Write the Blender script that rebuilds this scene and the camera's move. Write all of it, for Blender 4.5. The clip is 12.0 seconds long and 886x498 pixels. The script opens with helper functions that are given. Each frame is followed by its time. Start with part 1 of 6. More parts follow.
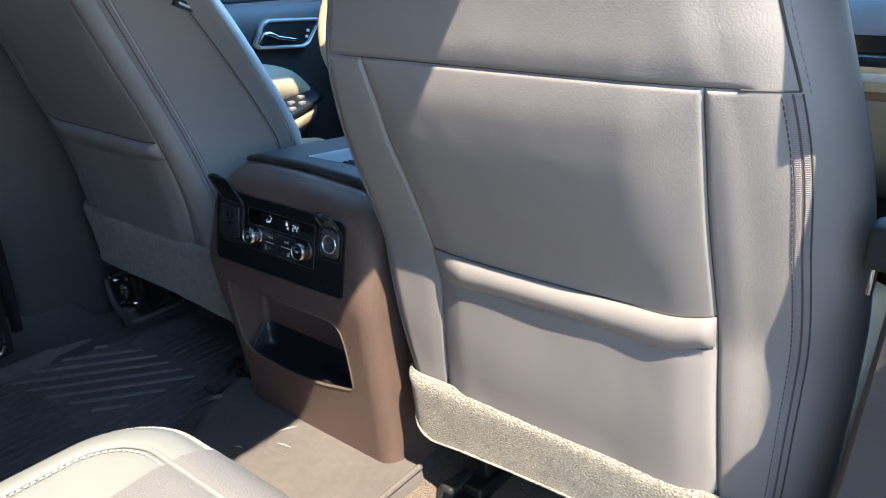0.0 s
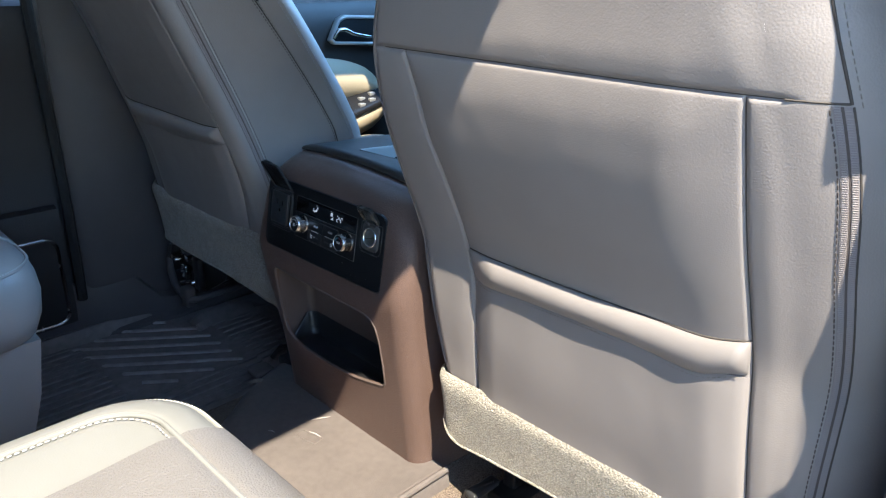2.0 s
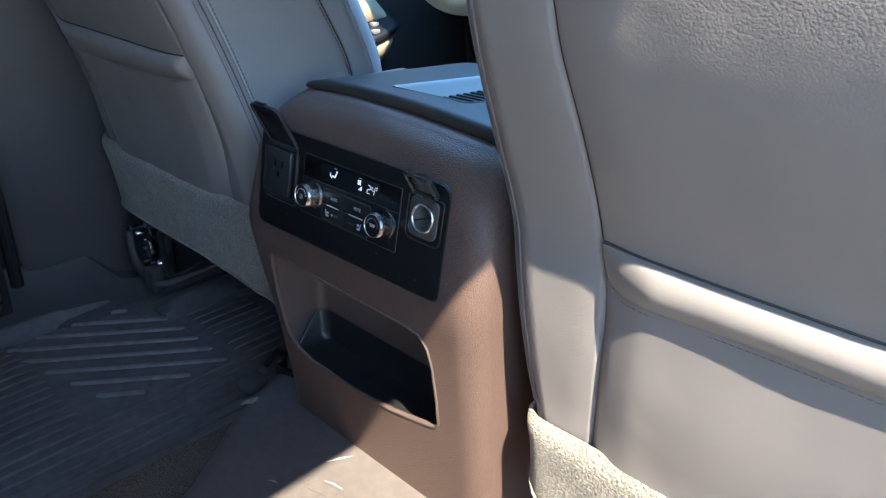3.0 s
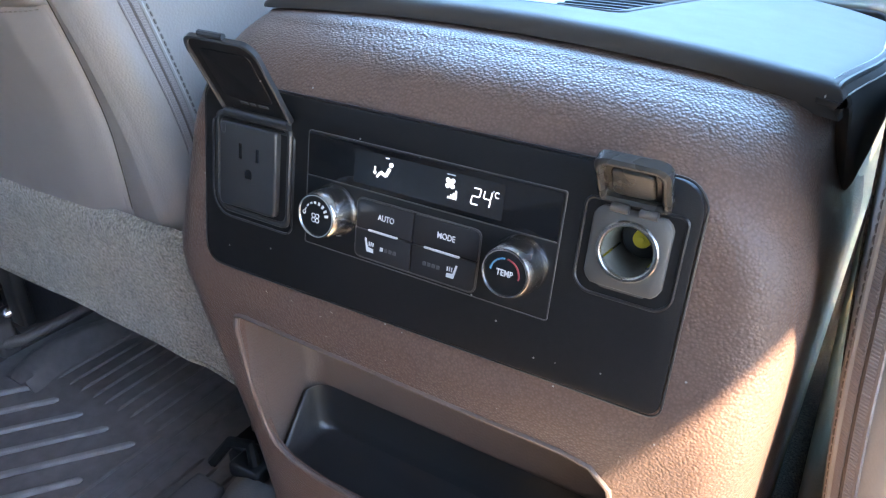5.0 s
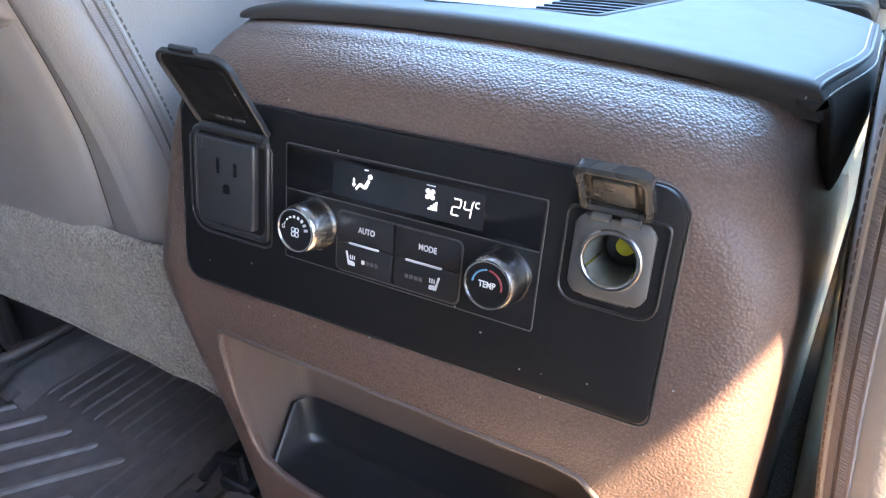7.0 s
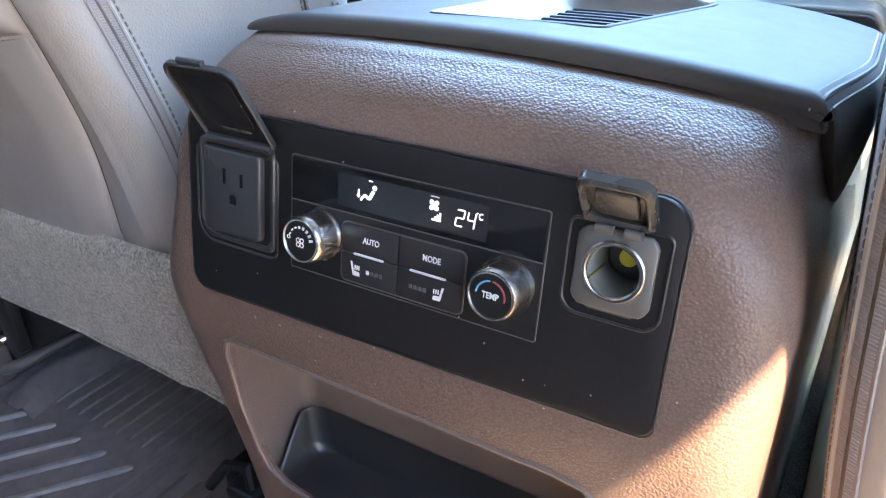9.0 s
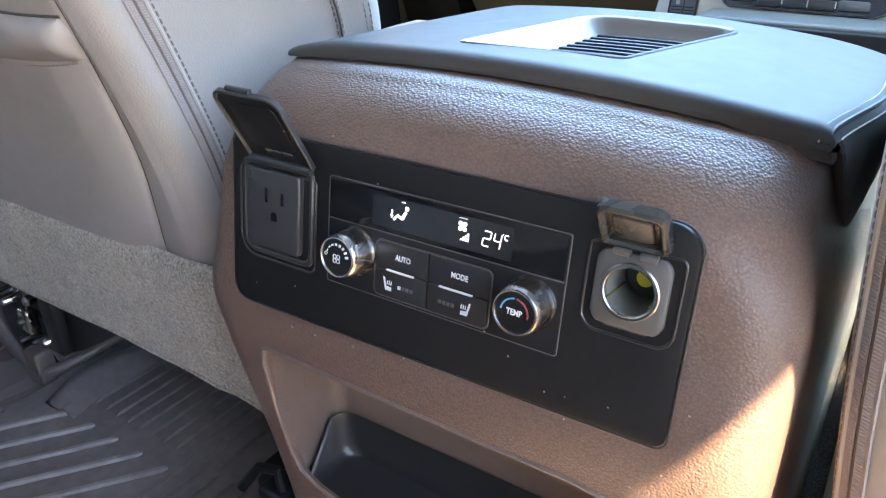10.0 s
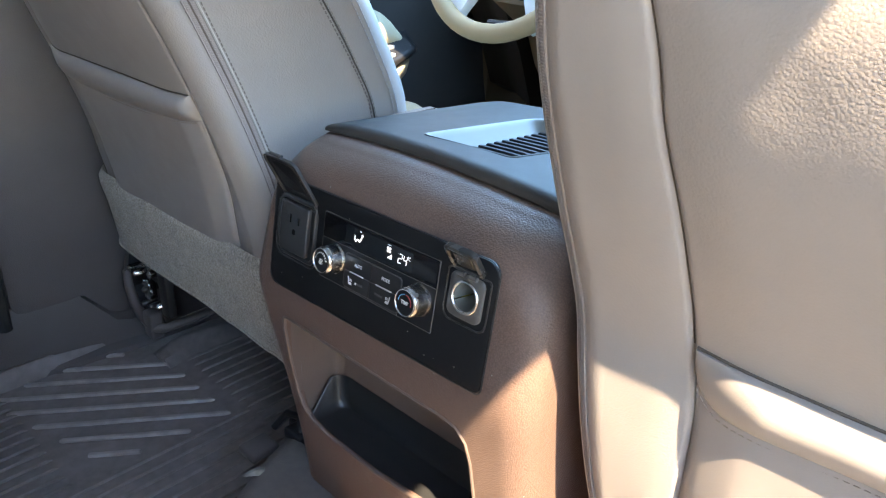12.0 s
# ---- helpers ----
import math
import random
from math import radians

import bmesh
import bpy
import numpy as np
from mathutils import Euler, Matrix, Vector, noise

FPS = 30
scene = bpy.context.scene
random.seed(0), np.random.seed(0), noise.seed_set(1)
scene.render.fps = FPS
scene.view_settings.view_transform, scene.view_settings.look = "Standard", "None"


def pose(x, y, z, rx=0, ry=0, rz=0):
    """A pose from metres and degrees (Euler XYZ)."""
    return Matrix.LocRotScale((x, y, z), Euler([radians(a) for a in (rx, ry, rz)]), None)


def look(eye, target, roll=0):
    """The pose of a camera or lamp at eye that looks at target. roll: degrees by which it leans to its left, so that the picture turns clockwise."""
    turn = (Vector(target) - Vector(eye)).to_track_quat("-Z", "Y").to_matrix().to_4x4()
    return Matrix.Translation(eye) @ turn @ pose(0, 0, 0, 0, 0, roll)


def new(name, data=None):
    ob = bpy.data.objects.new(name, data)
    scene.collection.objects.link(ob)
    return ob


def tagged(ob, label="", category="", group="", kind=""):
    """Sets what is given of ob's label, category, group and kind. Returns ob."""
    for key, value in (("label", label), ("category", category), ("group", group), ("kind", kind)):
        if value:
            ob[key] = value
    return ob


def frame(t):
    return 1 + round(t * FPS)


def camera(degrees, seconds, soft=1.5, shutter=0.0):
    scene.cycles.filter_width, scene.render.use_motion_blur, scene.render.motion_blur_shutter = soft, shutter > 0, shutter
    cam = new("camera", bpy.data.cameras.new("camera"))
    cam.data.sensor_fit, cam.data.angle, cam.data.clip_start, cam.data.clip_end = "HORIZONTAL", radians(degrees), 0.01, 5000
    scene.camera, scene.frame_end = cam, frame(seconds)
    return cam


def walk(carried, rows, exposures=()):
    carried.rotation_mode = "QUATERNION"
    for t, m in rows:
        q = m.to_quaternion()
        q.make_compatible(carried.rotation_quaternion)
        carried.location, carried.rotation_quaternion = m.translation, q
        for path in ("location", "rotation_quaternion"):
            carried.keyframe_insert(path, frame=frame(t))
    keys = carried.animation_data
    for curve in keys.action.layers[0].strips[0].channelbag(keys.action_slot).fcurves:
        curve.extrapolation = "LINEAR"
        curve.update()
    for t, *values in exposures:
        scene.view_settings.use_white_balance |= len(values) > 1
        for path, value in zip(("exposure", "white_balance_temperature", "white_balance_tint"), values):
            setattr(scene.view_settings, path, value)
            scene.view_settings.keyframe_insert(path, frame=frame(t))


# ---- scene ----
cam = camera(62.7, 12.0, 1.2)
PATH = [
    (0, (0.842, -0.662, 0.861), (-0.316, 0.784, 0.107), -1.1),
    (0.5, (0.823, -0.679, 0.858), (-0.381, 0.745, 0.136), -0.3),
    (1, (0.818, -0.683, 0.857), (-0.426, 0.711, 0.144), 0.4),
    (1.5, (0.838, -0.656, 0.849), (-0.45, 0.694, 0.129), 0.7),
    (2, (0.871, -0.622, 0.848), (-0.442, 0.693, 0.11), 1.0),
    (2.5, (0.78, -0.555, 0.809), (-0.516, 0.747, 0.018), 1.3),
    (3, (0.553, -0.457, 0.746), (-0.675, 0.867, -0.113), 1.4),
    (3.5, (0.332, -0.37, 0.679), (-0.8, 1.005, -0.23), 1.7),
    (3.7, (0.254, -0.339, 0.659), (-0.83, 1.063, -0.267), 1.8),
    (5.3, (0.184, -0.294, 0.632), (-0.703, 1.223, -0.322), 0.7),
    (5.5, (0.185, -0.294, 0.632), (-0.704, 1.23, -0.31), 0.5),
    (6, (0.186, -0.285, 0.632), (-0.701, 1.233, -0.321), -0.0),
    (6.5, (0.185, -0.285, 0.633), (-0.695, 1.236, -0.323), -0.1),
    (8.5, (0.188, -0.285, 0.636), (-0.716, 1.231, -0.306), -0.6),
    (9, (0.188, -0.284, 0.636), (-0.722, 1.232, -0.299), -0.5),
    (9.5, (0.188, -0.287, 0.638), (-0.745, 1.219, -0.292), -0.8),
    (10, (0.197, -0.301, 0.652), (-0.778, 1.187, -0.262), -0.8),
    (10.5, (0.216, -0.31, 0.668), (-0.801, 1.158, -0.234), -0.4),
    (11, (0.243, -0.311, 0.69), (-0.839, 1.127, -0.184), 0.0),
    (11.5, (0.323, -0.354, 0.722), (-0.834, 1.034, -0.136), 0.6),
    (12, (0.448, -0.399, 0.757), (-0.792, 0.931, -0.077), 1.9),
]
EXPOSURES = [(0.0, 1.95, 6350, 9), (2.5, 1.9, 6300, 9), (3.0, 2.38, 6280, 9), (3.7, 2.5, 6250, 10), (4.4, 3.6, 7100, 14), (5.3, 4.08, 7800, 18), (9.0, 4.18, 8450, 21), (10.5, 4.2, 9000, 20), (11.5, 4.06, 9200, 17), (12.0, 3.52, 8200, 14)]
walk(cam, [(t, look(eye, target, roll)) for t, eye, target, roll in PATH], EXPOSURES)

# ---------------------------------------------------------------- light
SUN = Vector((0.491, -0.262, 0.80)).normalized()
world = bpy.data.worlds.new("world")
scene.world = world
world.use_nodes = True
wn = world.node_tree.nodes
sky = wn.new("ShaderNodeTexSky")
sky.sky_type, sky.sun_disc = "NISHITA", False
sky.sun_elevation = math.asin(SUN.z)
sky.sun_rotation = math.atan2(SUN.x, SUN.y)
sky.dust_density, sky.ozone_density = 0.0, 3.0
wn["Background"].inputs["Strength"].default_value = 0.15
world.node_tree.links.new(sky.outputs[0], wn["Background"].inputs["Color"])
lamp = bpy.data.lights.new("sun", "SUN")
lamp.energy, lamp.angle, lamp.color = 4.15, radians(0.55), (1.0, 0.905, 0.735)
sun = new("sun", lamp)
sun.matrix_world = look(SUN * 20, (0, 0, 0))
# the sky's light through the windscreen
panes = bpy.data.lights.new("windscreen_light", "AREA")
panes.shape, panes.size, panes.size_y, panes.energy, panes.color = "RECTANGLE", 1.40, 0.72, 7.5, (0.18, 0.50, 1.0)
glow = new("windscreen_light", panes)
glow.matrix_world = look((0, 0.98, 1.05), (0, 0.98 - 0.59, 1.05 - 0.81))


# ---------------------------------------------------------------- materials
def material(name, base, rough=0.5, metal=0.0, grain=0.0, grain_scale=500.0, cells=False, vary=0.12, vary_scale=9.0,
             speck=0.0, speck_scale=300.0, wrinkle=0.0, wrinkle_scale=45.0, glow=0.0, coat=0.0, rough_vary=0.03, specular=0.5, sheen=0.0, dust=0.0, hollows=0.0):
    """A surface with broad uneven colour, fine flecks, a pebbled or noisy relief and soft wrinkles; sizes are per metre."""
    m = bpy.data.materials.new(name)
    m.use_nodes = True
    t = m.node_tree
    n, link = t.nodes, t.links.new
    b = n["Principled BSDF"]
    b.inputs["Metallic"].default_value = metal
    b.inputs["Specular IOR Level"].default_value = specular
    b.inputs["Coat Weight"].default_value = coat
    b.inputs["Sheen Weight"].default_value = sheen
    co = n.new("ShaderNodeTexCoord")

    def noise_at(scale, detail):
        x = n.new("ShaderNodeTexNoise")
        x.inputs["Scale"].default_value, x.inputs["Detail"].default_value = scale, detail
        link(co.outputs["Object"], x.inputs["Vector"])
        return x.outputs["Fac"]

    def ranged(fac, low, high):
        x = n.new("ShaderNodeMapRange")
        x.inputs["From Min"].default_value, x.inputs["From Max"].default_value = 0.3, 0.7
        x.inputs["To Min"].default_value, x.inputs["To Max"].default_value = low, high
        link(fac, x.inputs["Value"])
        return x.outputs["Result"]

    broad = noise_at(vary_scale, 4.0)
    shade = ranged(broad, 1 - vary, 1 + vary)
    if speck:
        mul = n.new("ShaderNodeMath")
        mul.operation = "MULTIPLY"
        link(shade, mul.inputs[0])
        link(ranged(noise_at(speck_scale, 2.0), 1 - speck, 1 + speck), mul.inputs[1])
        shade = mul.outputs[0]
    tint = n.new("ShaderNodeVectorMath")
    tint.operation = "SCALE"
    tint.inputs[0].default_value = base
    link(shade, tint.inputs["Scale"])
    colour = tint.outputs["Vector"]
    if dust:  # scattered pale specks
        v = n.new("ShaderNodeTexVoronoi")
        v.inputs["Scale"].default_value = 260
        link(co.outputs["Object"], v.inputs["Vector"])
        near = n.new("ShaderNodeMath")
        near.operation, near.inputs[1].default_value = "LESS_THAN", 0.16
        link(v.outputs["Distance"], near.inputs[0])
        pick = n.new("ShaderNodeSeparateColor")
        link(v.outputs["Color"], pick.inputs[0])
        rare = n.new("ShaderNodeMath")
        rare.operation, rare.inputs[1].default_value = "LESS_THAN", dust
        link(pick.outputs[0], rare.inputs[0])
        both = n.new("ShaderNodeMath")
        both.operation = "MULTIPLY"
        link(near.outputs[0], both.inputs[0])
        link(rare.outputs[0], both.inputs[1])
        mix = n.new("ShaderNodeMix")
        mix.data_type = "RGBA"
        link(both.outputs[0], mix.inputs["Factor"])
        link(colour, mix.inputs["A"])
        mix.inputs["B"].default_value = (0.30, 0.29, 0.28, 1)
        colour = mix.outputs["Result"]
    tinted = b.inputs["Base Color"]
    if hollows:  # shade of the grain's hollows, painted into the base colour
        hollow_shade = n.new("ShaderNodeVectorMath")
        hollow_shade.operation = "SCALE"
        link(colour, hollow_shade.inputs[0])
        link(hollow_shade.outputs["Vector"], tinted)
        tinted = hollow_shade.inputs["Scale"]
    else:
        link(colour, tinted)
    link(ranged(noise_at(vary_scale * 6, 3.0), max(rough - rough_vary, 0.03), min(rough + rough_vary, 1)), b.inputs["Roughness"])
    normal = None
    for depth, scale, cell in ((wrinkle, wrinkle_scale, False), (grain, grain_scale, cells)):
        if not depth:
            continue
        if cell:
            v = n.new("ShaderNodeTexVoronoi")
            v.feature, v.inputs["Scale"].default_value = "SMOOTH_F1", scale
            v.inputs["Smoothness"].default_value = 0.35
            warp = n.new("ShaderNodeTexNoise")
            warp.inputs["Scale"].default_value = scale * 0.35
            link(co.outputs["Object"], warp.inputs["Vector"])
            add = n.new("ShaderNodeVectorMath")
            add.operation = "MULTIPLY_ADD"
            add.inputs[1].default_value = (0.6 / scale,) * 3
            link(warp.outputs["Color"], add.inputs[0])
            link(co.outputs["Object"], add.inputs[2])
            link(add.outputs[0], v.inputs["Vector"])
            inv = n.new("ShaderNodeMath")
            inv.operation, inv.inputs[0].default_value = "SUBTRACT", 1.0
            link(v.outputs["Distance"], inv.inputs[1])
            height = inv.outputs[0]
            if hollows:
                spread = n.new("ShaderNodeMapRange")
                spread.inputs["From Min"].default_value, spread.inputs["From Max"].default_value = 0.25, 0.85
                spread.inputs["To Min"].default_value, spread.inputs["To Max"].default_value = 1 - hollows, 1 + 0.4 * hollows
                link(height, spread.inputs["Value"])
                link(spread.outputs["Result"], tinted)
        else:
            height = noise_at(scale, 3.0)
        bump = n.new("ShaderNodeBump")
        bump.inputs["Strength"].default_value, bump.inputs["Distance"].default_value = 1.0, depth
        link(height, bump.inputs["Height"])
        if normal:
            link(normal, bump.inputs["Normal"])
        normal = bump.outputs["Normal"]
    if normal:
        link(normal, b.inputs["Normal"])
    if glow:
        b.inputs["Emission Color"].default_value = (*base, 1)
        b.inputs["Emission Strength"].default_value = glow
    return m


def glass(name, tint=(1, 1, 1), rough=0.0):
    m = bpy.data.materials.new(name)
    m.use_nodes = True
    b = m.node_tree.nodes["Principled BSDF"]
    b.inputs["Base Color"].default_value = (*tint, 1)
    b.inputs["Roughness"].default_value, b.inputs["Transmission Weight"].default_value, b.inputs["IOR"].default_value = rough, 1.0, 1.45
    return m


SEAT = material("taupe_seat_leather", (0.280, 0.249, 0.234), 0.46, grain=0.00015, grain_scale=560, cells=True, wrinkle=0.00025, wrinkle_scale=62, vary=0.06)
SEAT_SMOOTH = material("taupe_smooth_vinyl", (0.280, 0.249, 0.234), 0.42, grain=0.00006, grain_scale=700, cells=True, wrinkle=0.0012, wrinkle_scale=14, vary=0.05)
SEAT_SIDE = material("grey_seat_side_leather", (0.31, 0.285, 0.265), 0.40, grain=0.00008, grain_scale=600, cells=True, wrinkle=0.0012, wrinkle_scale=12, vary=0.05)
PERFORATED = material("perforated_grey_leather", (0.185, 0.170, 0.160), 0.5, grain=0.0006, grain_scale=520, cells=True, vary=0.05)
PALE_SEAT = material("pale_cushion_leather", (0.245, 0.238, 0.218), 0.42, grain=0.00008, grain_scale=600, cells=True, wrinkle=0.0012, wrinkle_scale=12, vary=0.04)
CARPET = material("grey_seat_back_carpet", (0.335, 0.298, 0.243), 0.95, grain=0.004, grain_scale=420, vary=0.12, vary_scale=40, speck=0.42, speck_scale=380, specular=0.1, sheen=0.3)
FLOOR_CARPET = material("brown_floor_carpet", (0.16, 0.125, 0.10), 0.95, grain=0.004, grain_scale=380, vary=0.12, speck=0.5, speck_scale=500, specular=0.1)
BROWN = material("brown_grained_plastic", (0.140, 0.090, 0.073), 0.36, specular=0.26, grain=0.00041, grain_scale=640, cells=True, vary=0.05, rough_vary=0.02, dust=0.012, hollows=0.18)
BROWN_SMOOTH = material("brown_smooth_plastic", (0.125, 0.092, 0.078), 0.45, grain=0.0002, grain_scale=500, cells=True, vary=0.08)
LID_LEATHER = material("dark_brown_lid_leather", (0.056, 0.052, 0.050), 0.55, specular=0.09, grain=0.00005, grain_scale=900, vary=0.04, rough_vary=0.02)
RUBBER = material("dark_brown_rubber", (0.215, 0.187, 0.178), 0.55, grain=0.0004, grain_scale=600, vary=0.14, speck=0.12, speck_scale=60)
RUBBER_RIB = material("pale_rubber_rib", (0.35, 0.315, 0.295), 0.5, grain=0.0003, grain_scale=500, vary=0.2, vary_scale=40)
HUMP = material("brown_liner_rubber", (0.142, 0.120, 0.109), 0.5, grain=0.0004, grain_scale=550, vary=0.1, speck=0.08, speck_scale=90)
BLACK = material("black_matt_plastic", (0.0090, 0.0088, 0.0096), 0.40, specular=0.31, grain=0.00012, grain_scale=1400, vary=0.1, speck=0.1, dust=0.025)
BLACK_DEEP = material("black_rubber_tray", (0.022, 0.022, 0.023), 0.34, grain=0.0001, grain_scale=900, vary=0.06, rough_vary=0.0)
WELL_BLACK = material("black_tray_well", (0.012, 0.012, 0.013), 0.6, specular=0.15, vary=0.06)
SLAT = material("grey_black_slat_rubber", (0.016, 0.016, 0.018), 0.6, specular=0.12, grain=0.0001, grain_scale=1200, vary=0.08)
BLACK_GLOSS = material("black_display_glass", (0.006, 0.006, 0.007), 0.12, vary=0.05, rough_vary=0.02)
DISPLAY_GREY = material("dark_display_pane", (0.010, 0.010, 0.011), 0.14, vary=0.05)
SHADOW_BLACK = material("black_steel_and_shade", (0.014, 0.014, 0.015), 0.35, grain=0.0003, grain_scale=200, vary=0.2)
GREY_PLASTIC = material("charcoal_outlet_plastic", (0.028, 0.029, 0.031), 0.34, grain=0.0001, grain_scale=1200, vary=0.08)
SOCKET_GREY = material("grey_socket_plastic", (0.075, 0.071, 0.067), 0.45, grain=0.0001, grain_scale=1200, vary=0.08)
TAN_CAP = material("dark_taupe_cap_rubber", (0.034, 0.033, 0.031), 0.28, grain=0.0002, grain_scale=900, vary=0.08)
CHROME = material("satin_chrome", (0.46, 0.45, 0.44), 0.24, metal=1.0, vary=0.04, rough_vary=0.05)
STEEL = material("bright_steel", (0.62, 0.62, 0.60), 0.22, metal=1.0, vary=0.06)
SILVER_TRIM = material("silver_painted_trim", (0.45, 0.44, 0.42), 0.32, metal=0.6, vary=0.05)
BARREL = material("dull_green_grey_metal", (0.22, 0.23, 0.21), 0.5, metal=0.5, vary=0.15, vary_scale=120)
THREAD = material("pale_grey_thread", (0.48, 0.45, 0.42), 0.8, grain=0.0003, grain_scale=2500, vary=0.1)
GREY_THREAD = material("grey_lilac_thread", (0.30, 0.285, 0.29), 0.8, grain=0.0003, grain_scale=2500, vary=0.1)
SEAT_THREAD = material("taupe_thread", (0.25, 0.215, 0.19), 0.8, grain=0.0003, grain_scale=2500, vary=0.1)
WORN = material("worn_pale_rubber", (0.26, 0.23, 0.19), 0.8, grain=0.0008, grain_scale=400, vary=0.3, vary_scale=90)
SEAM_CREASE_DARK = material("dark_taupe_seam_and_crease", (0.075, 0.062, 0.052), 0.8, vary=0.1)
SEAM_TAUPE = material("dull_taupe_thread", (0.15, 0.128, 0.118), 0.8, grain=0.0003, grain_scale=2500, vary=0.1)
DARK_THREAD = material("brown_thread", (0.10, 0.08, 0.07), 0.8, grain=0.0003, grain_scale=2500, vary=0.1)
ZIP_TAPE = material("mauve_grey_zip_tape", (0.25, 0.215, 0.205), 0.8, grain=0.0006, grain_scale=900, vary=0.1)
ZIP_TEETH = material("grey_zip_teeth", (0.275, 0.238, 0.228), 0.75, vary=0.1)
LEGEND = material("white_printed_legend", (0.62, 0.62, 0.62), 0.6, vary=0.03)
LEGEND_DIM = material("dim_grey_legend", (0.08, 0.08, 0.08), 0.6, vary=0.03)
KEY_PRINT = material("grey_key_print", (0.22, 0.22, 0.22), 0.6, vary=0.03)
BLUE_PRINT = material("blue_print", (0.05, 0.25, 0.42), 0.5, vary=0.05)
RED_PRINT = material("red_print", (0.30, 0.03, 0.035), 0.5, vary=0.05)
LIT = material("lit_white_segment", (0.9, 0.95, 1.0), 0.5, vary=0.0, glow=0.13)
YELLOW = material("yellow_contact", (0.75, 0.62, 0.06), 0.45, vary=0.08)
BUTTON = material("black_button_plastic", (0.017, 0.016, 0.017), 0.36, grain=0.00008, grain_scale=1500, vary=0.05)
DOOR_DARK = material("charcoal_door_plastic", (0.035, 0.031, 0.030), 0.5, grain=0.0003, grain_scale=500, cells=True, vary=0.08)
PILLAR = material("dark_brown_pillar_plastic", (0.092, 0.078, 0.075), 0.52, grain=0.0003, grain_scale=520, cells=True, vary=0.08)
CREAM = material("cream_trim_vinyl", (0.37, 0.30, 0.20), 0.5, grain=0.0003, grain_scale=520, cells=True, vary=0.05)
RIM_LEATHER = material("warm_cream_rim_leather", (0.42, 0.29, 0.165), 0.5, specular=0.3, grain=0.00015, grain_scale=700, cells=True, vary=0.05)
# near-black copy of the dash brown, with the unlit footwell's shade in it
DASH_END = material("shaded_brown_dash_end", (0.022, 0.015, 0.010), 0.6, specular=0.2, grain=0.0004, grain_scale=420, cells=True, vary=0.1)
KEY_GREY = material("grey_dash_key_plastic", (0.052, 0.053, 0.053), 0.45, grain=0.0001, grain_scale=1200, vary=0.06)
BIN_RIM = material("grey_green_bin_rim", (0.062, 0.062, 0.056), 0.55, specular=0.25, grain=0.0002, grain_scale=700, vary=0.06)
STACK = material("champagne_dash_plastic", (0.34, 0.32, 0.27), 0.42, metal=0.25, grain=0.0001, grain_scale=900, vary=0.05)
DASH_BROWN = material("brown_lower_dash", (0.135, 0.088, 0.050), 0.55, specular=0.25, grain=0.0004, grain_scale=420, cells=True, vary=0.1)
HEADLINER = material("grey_headliner_cloth", (0.50, 0.48, 0.45), 0.95, grain=0.0006, grain_scale=900, vary=0.05)
PAINT = material("white_body_paint", (0.75, 0.76, 0.77), 0.25, vary=0.02, coat=0.6)
ASPHALT = material("asphalt", (0.07, 0.068, 0.066), 0.9, grain=0.006, grain_scale=90, vary=0.2, vary_scale=0.6, speck=0.4, speck_scale=140)
FACADE = material("pale_blue_facade", (0.55, 0.62, 0.70), 0.7, grain=0.001, grain_scale=80, vary=0.06, vary_scale=0.5)
WEBBING = material("black_belt_webbing", (0.02, 0.019, 0.018), 0.7, grain=0.0006, grain_scale=900, vary=0.1)
SIDE_TRIM = material("champagne_side_trim", (0.29, 0.27, 0.205), 0.48, grain=0.0003, grain_scale=520, cells=True, vary=0.05)
PANE = glass("window_glass")
TINTED = glass("tinted_side_glass", (0.50, 0.56, 0.60))
PRIVACY = glass("dark_privacy_glass", (0.16, 0.17, 0.17))
TRAY_TRIM = material("satin_taupe_tray_trim", (0.16, 0.153, 0.14), 0.42, vary=0.04)


# ---------------------------------------------------------------- builders
def thing(name, at, label, category, group="", kind=""):
    """An empty at the thing's base, to which its parts are parented."""
    ob = new(name)
    ob.empty_display_size = 0.05
    ob.location = at
    return tagged(ob, label, category, group, kind)


def put(name, mesh, material_, parent=None, label="", smooth=True):
    mesh.materials.append(material_)
    if smooth:
        mesh.shade_smooth()
    ob = new(name, mesh)
    if parent:
        ob.parent = parent
        base = Vector((0, 0, 0)) if parent.data else Vector(parent.location)
        ob.matrix_parent_inverse = Matrix.Translation(-base)
    if label:
        ob["label"] = label
    return ob


def part(name, bm, material_, parent=None, label="", smooth=True, angle=40):
    """Links a bmesh, in world coordinates, as one mesh object under a thing or a part."""
    bmesh.ops.recalc_face_normals(bm, faces=bm.faces)
    mesh = bpy.data.meshes.new(name)
    bm.to_mesh(mesh)
    bm.free()
    ob = put(name, mesh, material_, parent, label, False)
    if smooth:
        mesh.shade_smooth()
        mesh.set_sharp_from_angle(angle=radians(angle))
    return ob


def structure(name, bm, material_, label, category, smooth=True):
    return tagged(part(name, bm, material_, None, label, smooth), label, category, kind="structure")


